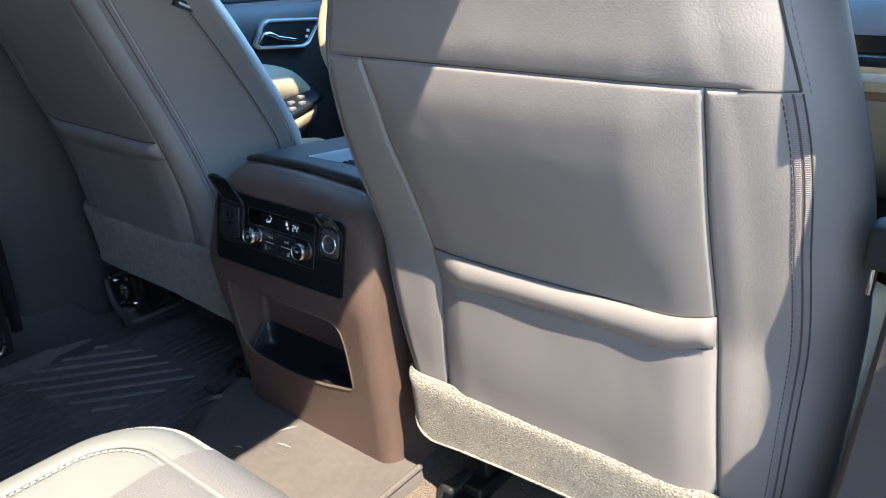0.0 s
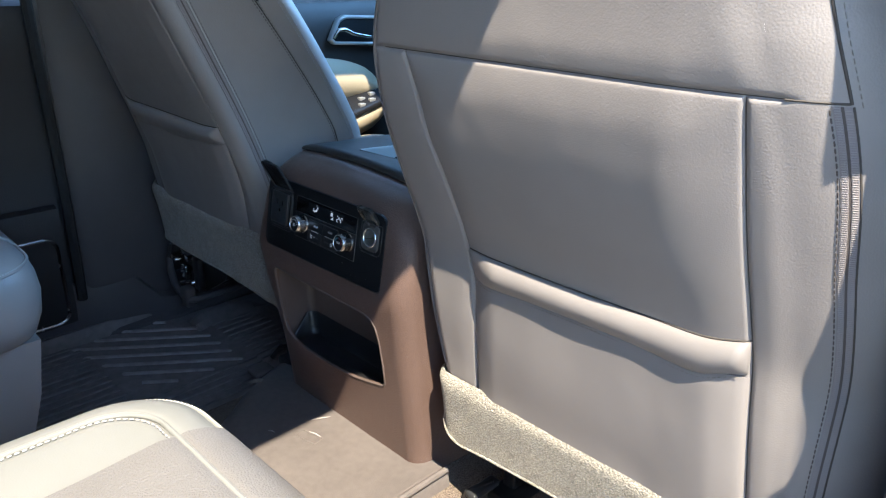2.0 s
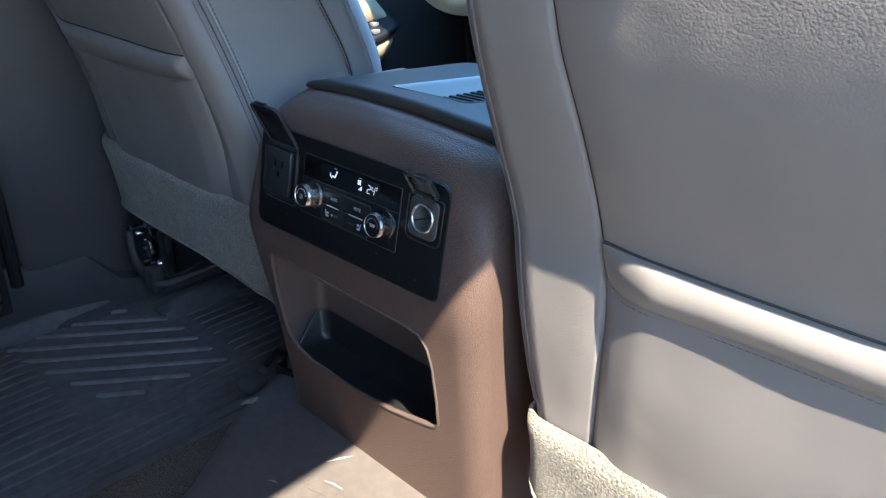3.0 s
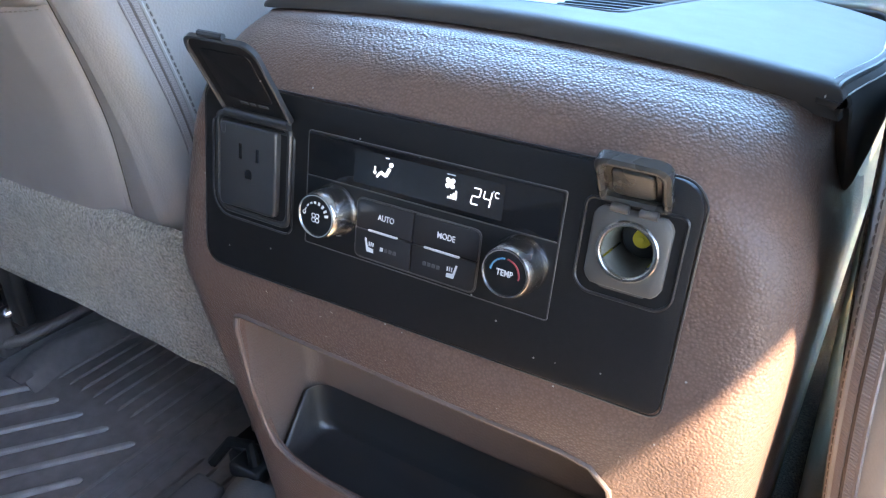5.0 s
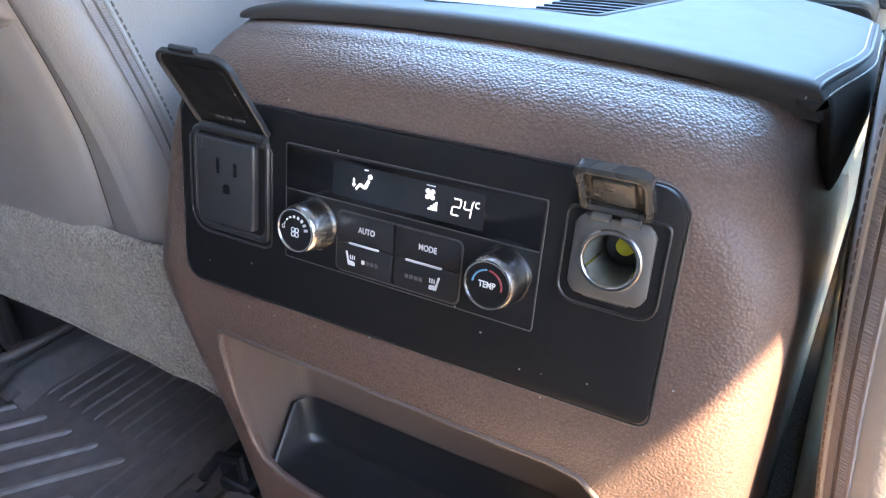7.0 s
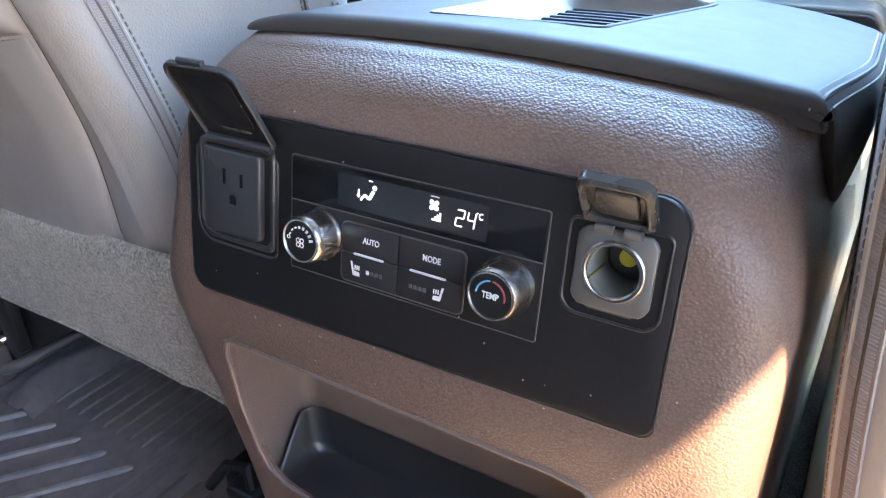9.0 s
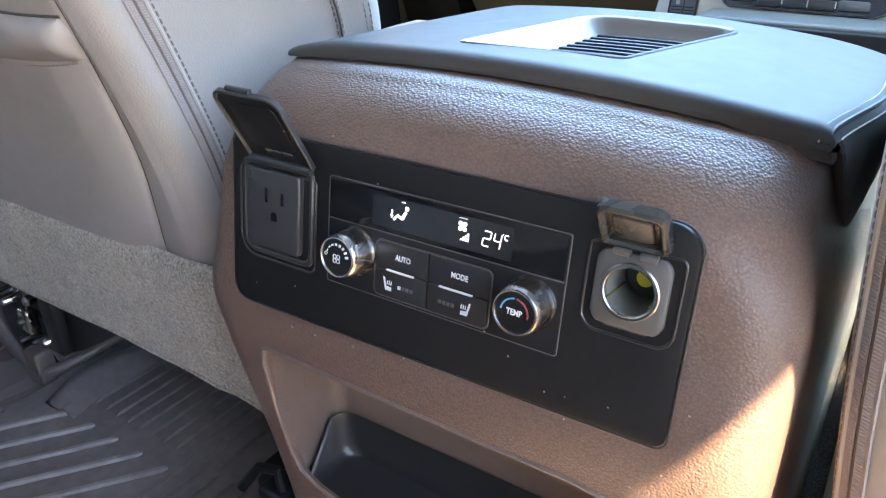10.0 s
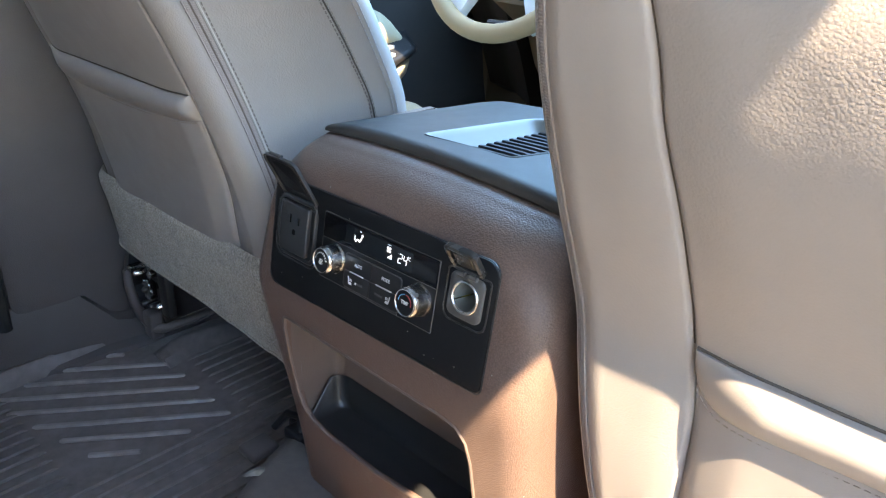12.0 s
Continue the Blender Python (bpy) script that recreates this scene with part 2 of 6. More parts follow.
def spline(*pts):
    """A smooth curve through (at, value) pairs, held level outside them."""
    xs, ys = np.array(pts, float).T
    d = np.diff(ys) / np.diff(xs)
    m = np.concatenate([[d[0]], (d[:-1] + d[1:]) / 2, [d[-1]]])
    m[1:-1][d[:-1] * d[1:] <= 0] = 0

    def at(x):
        x = np.clip(np.asarray(x, float), xs[0], xs[-1])
        k = np.clip(np.searchsorted(xs, x, "right") - 1, 0, len(xs) - 2)
        h = xs[k + 1] - xs[k]
        u = (x - xs[k]) / h
        return ((1 + 2 * u) * (1 - u) ** 2 * ys[k] + u * (1 - u) ** 2 * h * m[k] + u * u * (3 - 2 * u) * ys[k + 1] + u * u * (u - 1) * h * m[k + 1])

    return at


def sheet(rows, closed=False, caps=False, bm=None):
    """A bmesh through rows of points of equal length; closed joins each row's ends, caps fills the first and last."""
    bm = bm or bmesh.new()
    made = [[bm.verts.new(p) for p in row] for row in rows]
    for a, b in zip(made, made[1:]):
        n = len(a)
        for k in range(n if closed else n - 1):
            bm.faces.new((a[k], a[(k + 1) % n], b[(k + 1) % n], b[k]))
    if caps:
        bm.faces.new(made[0][::-1])
        bm.faces.new(made[-1])
    return bm


def slab(front, back, bm=None):
    """A closed shell between two equal grids of points."""
    bm = bm or bmesh.new()
    f = [[bm.verts.new(p) for p in row] for row in front]
    g = [[bm.verts.new(p) for p in row] for row in back]
    for rows, turn in ((f, 1), (g, -1)):
        for a, b in zip(rows, rows[1:]):
            for k in range(len(a) - 1):
                bm.faces.new((a[k], a[k + 1], b[k + 1], b[k])[::turn])
    rim_f = f[0] + [r[-1] for r in f[1:]] + f[-1][-2::-1] + [r[0] for r in f[-2:0:-1]]
    rim_g = g[0] + [r[-1] for r in g[1:]] + g[-1][-2::-1] + [r[0] for r in g[-2:0:-1]]
    for k in range(len(rim_f)):
        j = (k + 1) % len(rim_f)
        bm.faces.new((rim_f[j], rim_f[k], rim_g[k], rim_g[j]))
    return bm


def tube(path, r, n=8, closed=False, bm=None, flat=1.0):
    """A round bar along a path."""
    path = [Vector(p) for p in path]
    rows, up = [], Vector((0.03, 0.11, 1)).normalized()
    for k, p in enumerate(path):
        a = path[k - 1] if (k or closed) else p
        b = path[(k + 1) % len(path)] if (k + 1 < len(path) or closed) else p
        way = (b - a).normalized()
        side = way.cross(up)
        side = side.normalized() if side.length > 1e-4 else Vector((1, 0, 0))
        top = side.cross(way)
        rk = r[k] if isinstance(r, (list, tuple)) else r
        rows.append([p + rk * (math.cos(q) * side + flat * math.sin(q) * top) for q in (2 * math.pi * j / n for j in range(n))])
    if closed:
        rows.append(rows[0])
    return sheet(rows, True, not closed, bm)


def along(path, step):
    """Points at even steps along a path, with the way at each."""
    path = [Vector(p) for p in path]
    out, left = [], 0.0
    for a, b in zip(path, path[1:]):
        d = (b - a).length
        while left < d:
            out.append((a.lerp(b, left / d), (b - a) / d))
            left += step
        left -= d
    return out


def stitch_line(path, pitch=0.006, length=0.004, r=0.0007, bm=None):
    """A row of short thread stitches along a path."""
    bm = bm or bmesh.new()
    for p, way in along(path, pitch):
        tube((p - way * length / 2, p - way * length * 0.3 , p + way * length * 0.3, p + way * length / 2), [r * 0.5, r, r, r * 0.5], 5, bm=bm)
    return bm


def box(x0, x1, y0, y1, z0, z1, r=0.0, seg=3, m=None, bm=None):
    one = bmesh.new()
    bmesh.ops.create_cube(one, size=1)
    for v in one.verts:
        v.co = Vector(((x0 + x1) / 2 + v.co.x * (x1 - x0), (y0 + y1) / 2 + v.co.y * (y1 - y0), (z0 + z1) / 2 + v.co.z * (z1 - z0)))
    if r:
        bmesh.ops.bevel(one, geom=one.edges[:], offset=r, segments=seg, profile=0.5, affect="EDGES", clamp_overlap=True)
    if m:
        one.transform(m)
    if not bm:
        return one
    keep = bpy.data.meshes.new("tmp")
    one.to_mesh(keep)
    one.free()
    bm.from_mesh(keep)
    bpy.data.meshes.remove(keep)
    return bm


def rounded(x0, x1, y0, y1, r, n=6):
    """The outline of a rectangle with rounded corners; r one radius, or four from the lower left, counter-clockwise."""
    rs = r if isinstance(r, (list, tuple)) else (r,) * 4
    out = []
    for (cx, cy, q), k in zip(((x0, y0, 180), (x1, y0, 270), (x1, y1, 0), (x0, y1, 90)), rs):
        ox, oy = cx + (k if cx == x0 else -k), cy + (k if cy == y0 else -k)
        out += [(ox + k * math.cos(radians(q + 90 * j / n)), oy + k * math.sin(radians(q + 90 * j / n))) for j in range(n + 1)]
    return out


def plate(outline, d0, d1, m, bevel=0.0, seg=2, bm=None):
    """A flat plate of an outline in the plane of m, from depth d0 to the front d1, whose front edge is rounded."""
    one = bmesh.new()
    cx, cy = sum(p[0] for p in outline) / len(outline), sum(p[1] for p in outline) / len(outline)
    w = max(abs(p[0] - cx) for p in outline)
    h = max(abs(p[1] - cy) for p in outline)
    rows = [[(x, y, d0) for x, y in outline]]
    for j in range(seg + 1 if bevel else 1):
        q = radians(90 * j / seg) if bevel else 0
        ins, d = (bevel * (1 - math.cos(q)), d1 - bevel * (1 - math.sin(q))) if bevel else (0, d1)
        rows.append([(cx + (x - cx) * (1 - ins / w), cy + (y - cy) * (1 - ins / h), d) for x, y in outline])
    sheet(rows, True, True, one)
    one.transform(m)
    if not bm:
        return one
    keep = bpy.data.meshes.new("tmp")
    one.to_mesh(keep)
    one.free()
    bm.from_mesh(keep)
    bpy.data.meshes.remove(keep)
    return bm


def ring(outline, width, d0, d1, m, bevel=0.0006):
    """A raised frame that follows an outline, width inwards."""
    cx, cy = sum(p[0] for p in outline) / len(outline), sum(p[1] for p in outline) / len(outline)
    w = max(abs(p[0] - cx) for p in outline)
    h = max(abs(p[1] - cy) for p in outline)

    def inner(k):
        return [(cx + (x - cx) * (1 - k / w), cy + (y - cy) * (1 - k / h)) for x, y in outline]

    steps = ((0, d0), (0, d1 - bevel), (bevel, d1), (width - bevel, d1), (width, d1 - bevel), (width, d0))
    bm = sheet([[(x, y, d) for x, y in inner(k)] for k, d in steps] + [[(x, y, d0) for x, y in inner(0)]], True)
    bmesh.ops.remove_doubles(bm, verts=bm.verts, dist=1e-7)
    bm.transform(m)
    return bm


def lathe(profile, m, n=40):
    """Turns (radius, depth) pairs round the third axis of m."""
    rows = [[(r * math.cos(2 * math.pi * k / n), r * math.sin(2 * math.pi * k / n), d) for k in range(n)] for r, d in profile]
    bm = sheet(rows, True)
    bmesh.ops.remove_doubles(bm, verts=bm.verts, dist=1e-7)
    bm.transform(m)
    return bm


def circle(x, y, r, n=32, squash=1.0):
    return [(x + r * math.cos(2 * math.pi * k / n), y + squash * r * math.sin(2 * math.pi * k / n)) for k in range(n)]


def lettering(name, words, size, x, y, d, m, material_, parent, narrow=1.0, bold=0.0):
    """Words as thin raised letters centred at (x, y) in the plane of m."""
    data = bpy.data.curves.new(name, "FONT")
    data.body, data.size, data.align_x, data.align_y = words, size, "CENTER", "CENTER"
    data.extrude, data.offset, data.resolution_u = 0.00012, bold, 3
    ob = new("tmp", data)
    mesh = bpy.data.meshes.new_from_object(ob.evaluated_get(bpy.context.evaluated_depsgraph_get()))
    bpy.data.objects.remove(ob)
    mesh.transform(m @ Matrix.Translation((x, y, d)) @ Matrix.Diagonal((narrow, 1, 1, 1)))
    mesh.materials.clear()
    return put(name, mesh, material_, parent, "", False)


def carve(ob, cutter_bm):
    """Cuts a solid out of a part."""
    mesh = bpy.data.meshes.new("tmp")
    bmesh.ops.recalc_face_normals(cutter_bm, faces=cutter_bm.faces)
    cutter_bm.to_mesh(mesh)
    cutter_bm.free()
    tool = new("tmp", mesh)
    mod = ob.modifiers.new("cut", "BOOLEAN")
    mod.object, mod.operation, mod.solver = tool, "DIFFERENCE", "EXACT"
    bpy.context.view_layer.update()
    done = bpy.data.meshes.new_from_object(ob.evaluated_get(bpy.context.evaluated_depsgraph_get()))
    ob.modifiers.clear()
    ob.data = done
    bpy.data.objects.remove(tool)
    done.shade_smooth()
    done.set_sharp_from_angle(angle=radians(35))


def axes_at(origin, right, up):
    """A frame whose first two axes are right and up and whose third looks out of the plane."""
    r, u = Vector(right).normalized(), Vector(up)
    o = r.cross(u).normalized()
    u = o.cross(r)
    return Matrix.Translation(origin) @ Matrix((r, u, o)).transposed().to_4x4()


# ---------------------------------------------------------------- the cab
CX = -0.004  # the cab's middle


roof = structure("ceiling", box(-0.70, 0.69, -1.25, 0.78, 1.28, 1.32, 0.01), HEADLINER, "light grey cloth headliner with an assumed open sunroof", "ceiling")
# unseen opening, cut so that sun patches reach the driver's side
carve(roof, box(-0.385, -0.14, 0.27, 0.51, 1.2, 1.4))


def poly_prism(outline, axis, a, b, bm=None):
    """A prism of an outline in the other two axes, from a to b along the axis."""
    def at(p, v):
        return {"x": (v, p[0], p[1]), "y": (p[0], v, p[1]), "z": (p[0], p[1], v)}[axis]
    return sheet([[at(p, a) for p in outline], [at(p, b) for p in outline]], True, True, bm)


structure("floor", box(-0.92, 0.84, -1.25, 1.35, -0.05, -0.012), FLOOR_CARPET, "brown carpeted cab floor under the liners", "floor")
structure("wall_back", box(-0.92, 0.92, -1.29, -1.25, -0.05, 0.86), PILLAR, "brown lower rear wall of the cab", "wall")
structure("wall_front", box(-0.92, 0.92, 1.35, 1.40, -0.05, 0.62), DASH_BROWN, "dark firewall behind the footwells", "wall")


def pillar(name, x, y0, y1, z0, z1, lean=0.0, thick=0.06, skew=0.0):
    """An upright of the cab's side between two openings."""
    s = 1 if x > 0 else -1
    rows = []
    for k in range(28):
        z = z0 + (z1 - z0) * k / 27
        off = -s * lean * max(0, (z - 0.75)) / 0.5
        ya = float(y0(z)) if callable(y0) else y0
        rows.append([(x + off + s * px, py, z) for px, py in ((0.012, ya), (0.0, ya + 0.02), (0.0, y1 - 0.02), (0.012, y1), (thick, y1), (thick, ya + skew))])
    return structure(name, sheet(rows, True, True), PILLAR, "dark brown plastic pillar trim", "pillar")


back_light = thing("window_back", (0, -1.28, 0.86), "dark privacy rear window behind the bench", "window", kind="structure")
part("pane", box(-0.80, 0.80, -1.275, -1.270, 0.86, 1.29), PRIVACY, back_light, "", False)
pillar("wall_pillar_left", -0.80, -0.115, 0.16, 0.118, 1.29, 0.10)
structure("wall_pillar_foot", box(-0.88, -0.812, -0.115, 0.16, -0.02, 0.14, 0.004), PILLAR, "dark brown plastic pillar foot", "pillar")
pillar("wall_pillar_right", 0.80, spline((0.832, -0.076), (0.838, -0.086), (0.848, -0.093), (0.862, -0.097), (0.889, -0.102), (0.936, -0.107), (1.10, -0.132), (1.29, -0.160)), 0.10, 0.832, 1.29, 0.09, skew=0.045)
pillar("wall_corner_left", -0.80, -1.25, -0.98, -0.05, 1.29, 0.10, 0.10)
pillar("wall_corner_right", 0.80, -1.25, -0.98, -0.05, 1.29, 0.10, 0.10)
structure("wall_post_right", sheet([[(0.792 + dx, y0, z), (0.786 + dx, y0 + 0.03, z), (0.80 + dx, 0.08, z), (0.87, 0.08, z), (0.87, y0, z)]
          for z, y0, dx in ((-0.01, -0.13, -0.03), (0.2, -0.09, -0.014), (0.42, -0.035, 0.0), (0.58, -0.030, 0.006), (0.70, -0.050, 0.010), (0.84, -0.075, 0.012))], True, True),
          PILLAR, "brown plastic lower pillar trim beside the front seat", "pillar")


# left sill trim and lower pillar cover
sill_rows = []
for y, top, out, foot in ((-0.95, 0.135, -0.822, -0.80), (-0.30, 0.137, -0.822, -0.80), (-0.16, 0.138, -0.820, -0.798), (-0.078, 0.126, -0.806, -0.796), (-0.070, 0.125, -0.803, -0.790), (-0.009, 0.124, -0.800, -0.786), (0.045, 0.058, -0.790, -0.780), (0.07, 0.05, -0.788, -0.775), (0.60, 0.045, -0.788, -0.772)):
    sill_rows.append([(-0.92, y, -0.01), (-0.92, y, top + 0.006), (out - 0.02, y, top + 0.004), (out, y, top - 0.004), (out + 0.006, y, top - 0.02), (foot - 0.004, y, 0.012), (foot + 0.01, y, 0.003), (foot + 0.012, y, -0.01)])
structure("trim_sill_left", sheet(sill_rows, True, True), PILLAR, "dark brown plastic sill trim along the doors", "trim")
structure("trim_sill_right", box(0.80, 0.90, -0.98, 1.2, -0.05, 0.02, 0.012), PILLAR, "dark brown plastic door sill", "trim")
for x0, x1, tag in ((-0.92, -0.86, "left"), (0.86, 0.92, "right")):
    structure("wall_kick_" + tag, box(x0, x1, 1.16, 1.35, -0.05, 0.74), DASH_BROWN, "dark kick panel beside the front footwell", "wall")


def door(name, x, y0, y1, label, top=0.757):
    """A closed door's inner side: a panel with a soft upper roll, a hollow middle and a window ledge, with an outer skin."""
    s = 1 if x > 0 else -1
    prof = ((-0.02, 0.075), (0.05, 0.0), (0.28, 0.0), (0.34, 0.012), (0.42, 0.022), (0.56, 0.02), (0.66, 0.006), (0.71, 0.0), (top - 0.009, 0.012), (top, 0.035), (top, 0.11), (0.0, 0.13), (-0.02, 0.12))
    rows = [[(x + s * d, y, z) for z, d in prof] for y in np.linspace(y0, y1, 8)]
    return structure(name, sheet(rows, True, True), DOOR_DARK, label, "door")


door_fl = door("door_front_left", -0.86, 0.10, 1.16, "closed charcoal front door with cream armrest", 0.742)
door_rl = door("door_rear_left", -0.825, -0.98, -0.125, "closed dark rear door with chrome-edged speaker bezel")
door("door_front_right", 0.86, 0.10, 1.16, "closed charcoal front door panel")

leaf = thing("door_rear_right", (0.90, -0.13, 0.0), "white rear door swung wide open", "door", kind="structure")
LM = pose(0.925, -0.052, 0, 0, 0, 68)
part("panel", box(-0.06, 0.06, -0.82, -0.02, -0.02, 0.76, 0.02, m=LM), PAINT, leaf, "white door skin with dark inner panel")
part("inner_panel", box(-0.085, -0.062, -0.78, -0.06, 0.02, 0.74, 0.01, m=LM), DOOR_DARK, leaf)
part("window_frame", tube([LM @ Vector(q) for q in ((0, -0.80, 0.76), (-0.06, -0.70, 1.24), (-0.06, -0.10, 1.26), (0, -0.03, 0.76))], 0.02, 8), BLACK, leaf)
for name, x0, x1, y0, y1 in (("window_front_left", -0.93, -0.75, 0.12, 0.98), ("window_rear_left", -0.93, -0.75, -0.95, -0.14), ("window_front_right", 0.93, 0.75, 0.12, 0.98)):
    w = thing(name, (x0, (y0 + y1) / 2, 0.757), "dark privacy side window above the door" if "rear" in name else "lightly tinted side window above the door", "window", kind="structure")
    s = 1 if x0 > 0 else -1
    low = 0.757 if "rear" in name else 0.745
    pane = part("pane", slab([[(x0, y0, low), (x0, y1, low)], [(x1, y0, 1.28), (x1, y1 - 0.25, 1.28)]], [[(x0 + s * 0.004, y0, low), (x0 + s * 0.004, y1, low)], [(x1 + s * 0.004, y0, 1.28), (x1 + s * 0.004, y1 - 0.25, 1.28)]]), PRIVACY if "rear" in name else TINTED if "right" in name else PANE, w)
    pane.visible_shadow = "front_left" not in name
    part("window_frame", tube([(x0, y0, low + 0.003), (x1, y0, 1.28), (x1, y1 - 0.25, 1.28), (x0, y1, low + 0.003)], 0.010, 8, True), BLACK, w)
for s in (-1, 1):
    structure("trim_front_pillar", tube([(s * 0.84, 1.12, 0.74), (s * 0.74, 0.78, 1.10), (s * 0.69, 0.60, 1.29)], 0.035, 10), HEADLINER, "grey front pillar trim beside the windscreen", "trim")
    structure("trim_roof_rail", box(s * 0.70 if s < 0 else 0.655, -0.655 if s < 0 else 0.69, -1.25, 0.62, 1.27, 1.30, 0.012), HEADLINER, "grey roof rail trim over the doors", "trim")
    structure("trim_roof_rail", box(-0.765 if s < 0 else 0.692, -0.702 if s < 0 else 0.765, 0.10, 0.62, 1.272, 1.30, 0.010), HEADLINER, "grey roof rail trim over the front door", "trim")

# the front left door's details
FACE = axes_at((-0.856, 0, 0), (0, 1, 0), (0, 0, 1))
part("handle_bezel", ring([(0.637, 0.634), (0.668, 0.690), (0.690, 0.700), (0.874, 0.691), (0.884, 0.680), (0.838, 0.620), (0.816, 0.609), (0.650, 0.622)], 0.0105, -0.006, 0.012, FACE, 0.004), SILVER_TRIM, door_fl, "silver frame round the door handle")
part("handle_cup", plate([(0.650, 0.634), (0.675, 0.684), (0.692, 0.692), (0.870, 0.684), (0.876, 0.678), (0.834, 0.625), (0.812, 0.616), (0.656, 0.628)], -0.001, 0.003, FACE), BLACK, door_fl)
part("handle_lever", tube([(-0.846, 0.652, 0.640), (-0.840, 0.655, 0.650), (-0.838, 0.662, 0.661), (-0.838, 0.681, 0.663), (-0.838, 0.697, 0.657), (-0.839, 0.711, 0.650), (-0.842, 0.780, 0.637)], [0.004, 0.005, 0.006, 0.0065, 0.006, 0.0055, 0.004], 10), STEEL, door_fl, "chrome door lever")
for y, z in ((0.835, 0.657), (0.829, 0.641)):
    part("lock_button", box(-0.853, -0.848, y - 0.005, y + 0.005, z - 0.004, z + 0.004, 0.002), LEGEND, door_fl)
# cream pad, armrest with its switches and the pull pocket
PAD_TOP = spline((0.38, 0.592), (0.56, 0.590), (0.657, 0.581), (0.728, 0.565), (0.792, 0.537), (0.835, 0.496))
pad_rows = []
for u in np.linspace(0, 1, 16):
    y = 0.38 + 0.455 * u
    top = float(PAD_TOP(y))
    pad_rows.append([(-0.838 - 0.03 * (1 - math.sin(math.pi * v)) , y, 0.45 + (top - 0.45) * v) for v in np.linspace(0, 1, 9)])
part("armrest_pad", sheet(pad_rows), CREAM, door_fl, "cream padded door insert")
ARM = spline((0.38, 0.415), (0.62, 0.428), (0.71, 0.444), (0.78, 0.461), (0.84, 0.474), (0.90, 0.470))
rows = []
for y, e in ((0.38, 0.0), (0.50, 0.0), (0.62, 0.0), (0.70, -0.002), (0.76, -0.004), (0.80, -0.008), (0.825, -0.016), (0.842, -0.028), (0.850, -0.050)):
    zt = float(ARM(y))
    rows.append([(-0.86, y, zt + 0.030), (-0.800 + e, y, zt + 0.005), (-0.791 + e, y, zt), (-0.787 + e, y, zt - 0.005), (-0.787 + e, y, zt - 0.012), (-0.792 + e, y, zt - 0.016), (-0.86, y, zt - 0.018)])
part("armrest", sheet(rows, True, True), BLACK, door_fl, "black armrest end with window switches", angle=50)
for y, x in ((0.712, -0.806), (0.728, -0.828), (0.752, -0.808), (0.768, -0.830)):
    zt = float(ARM(y)) + 0.005 - 0.42 * (x + 0.80)
    part("window_switch", box(x - 0.007, x + 0.007, y - 0.010, y + 0.010, zt - 0.006, zt + 0.004, 0.002), SILVER_TRIM, door_fl)
part("pull_pocket", sheet([[(-0.86, y, float(ARM(y)) - 0.017), (-0.797 - e, y, float(ARM(y)) - 0.017), (-0.789 - e, y, 0.400 + k), (-0.800 - e, y, 0.372 + k), (-0.825 - e, y, 0.347 + k), (-0.86, y, 0.332 + k)] for y, e, k in ((0.42, 0, 0), (0.62, 0, 0.0), (0.72, 0.003, 0.012), (0.77, 0.006, 0.026), (0.805, 0.014, 0.042), (0.825, 0.035, 0.055))], True, True), CREAM, door_fl, "cream lower armrest", angle=70)

# the rear left door's details
part("speaker_bezel", tube([(-0.80, y, z) for y, z in rounded(-0.275, -0.166, 0.055, 0.262, 0.03, 6)], 0.005, 8, True), CHROME, door_rl, "chrome-edged bezel")
part("speaker_recess", plate(rounded(-0.272, -0.169, 0.058, 0.259, 0.028, 6), 0.0, 0.022, axes_at((-0.825, 0, 0), (0, 1, 0), (0, 0, 1)), 0.004), BLACK_DEEP, door_rl)
part("door_seal", tube([(-0.80, -0.135 + 0.004 * math.sin(z * 5), z) for z in np.linspace(0.10, 1.27, 24)], 0.011, 8), WEBBING, door_rl, "black rubber door seal")
part("lower_bulge", sheet([[(-0.825, y, 0.33), (-0.805, y, 0.325), (-0.798, y, 0.30), (-0.798, y, 0.08), (-0.81, y, 0.03), (-0.825, y, 0.02)] for y in (-0.6, -0.2, -0.16, -0.15)], True, True), DOOR_DARK, door_rl)

# ---------------------------------------------------------------- outside
structure("ground", box(-120, 120, -120, 120, -0.75, -0.65), ASPHALT, "grey asphalt car park", "ground", False)
house = thing("building", (-16, 14, -0.65), "pale blue low building beyond the cars", "building")
part("wall", box(-20, -14, -10, 40, -0.65, 3.6), FACADE, house, "", False)
for k in range(9):
    part("window", box(-14.0, -13.95, -6 + k * 5, -3.4 + k * 5, 0.5, 2.4), PAINT, house, "white window bay", False)
part("roof", box(-20.3, -13.6, -10.3, 40.3, 3.6, 3.8), PAINT, house, "", False)

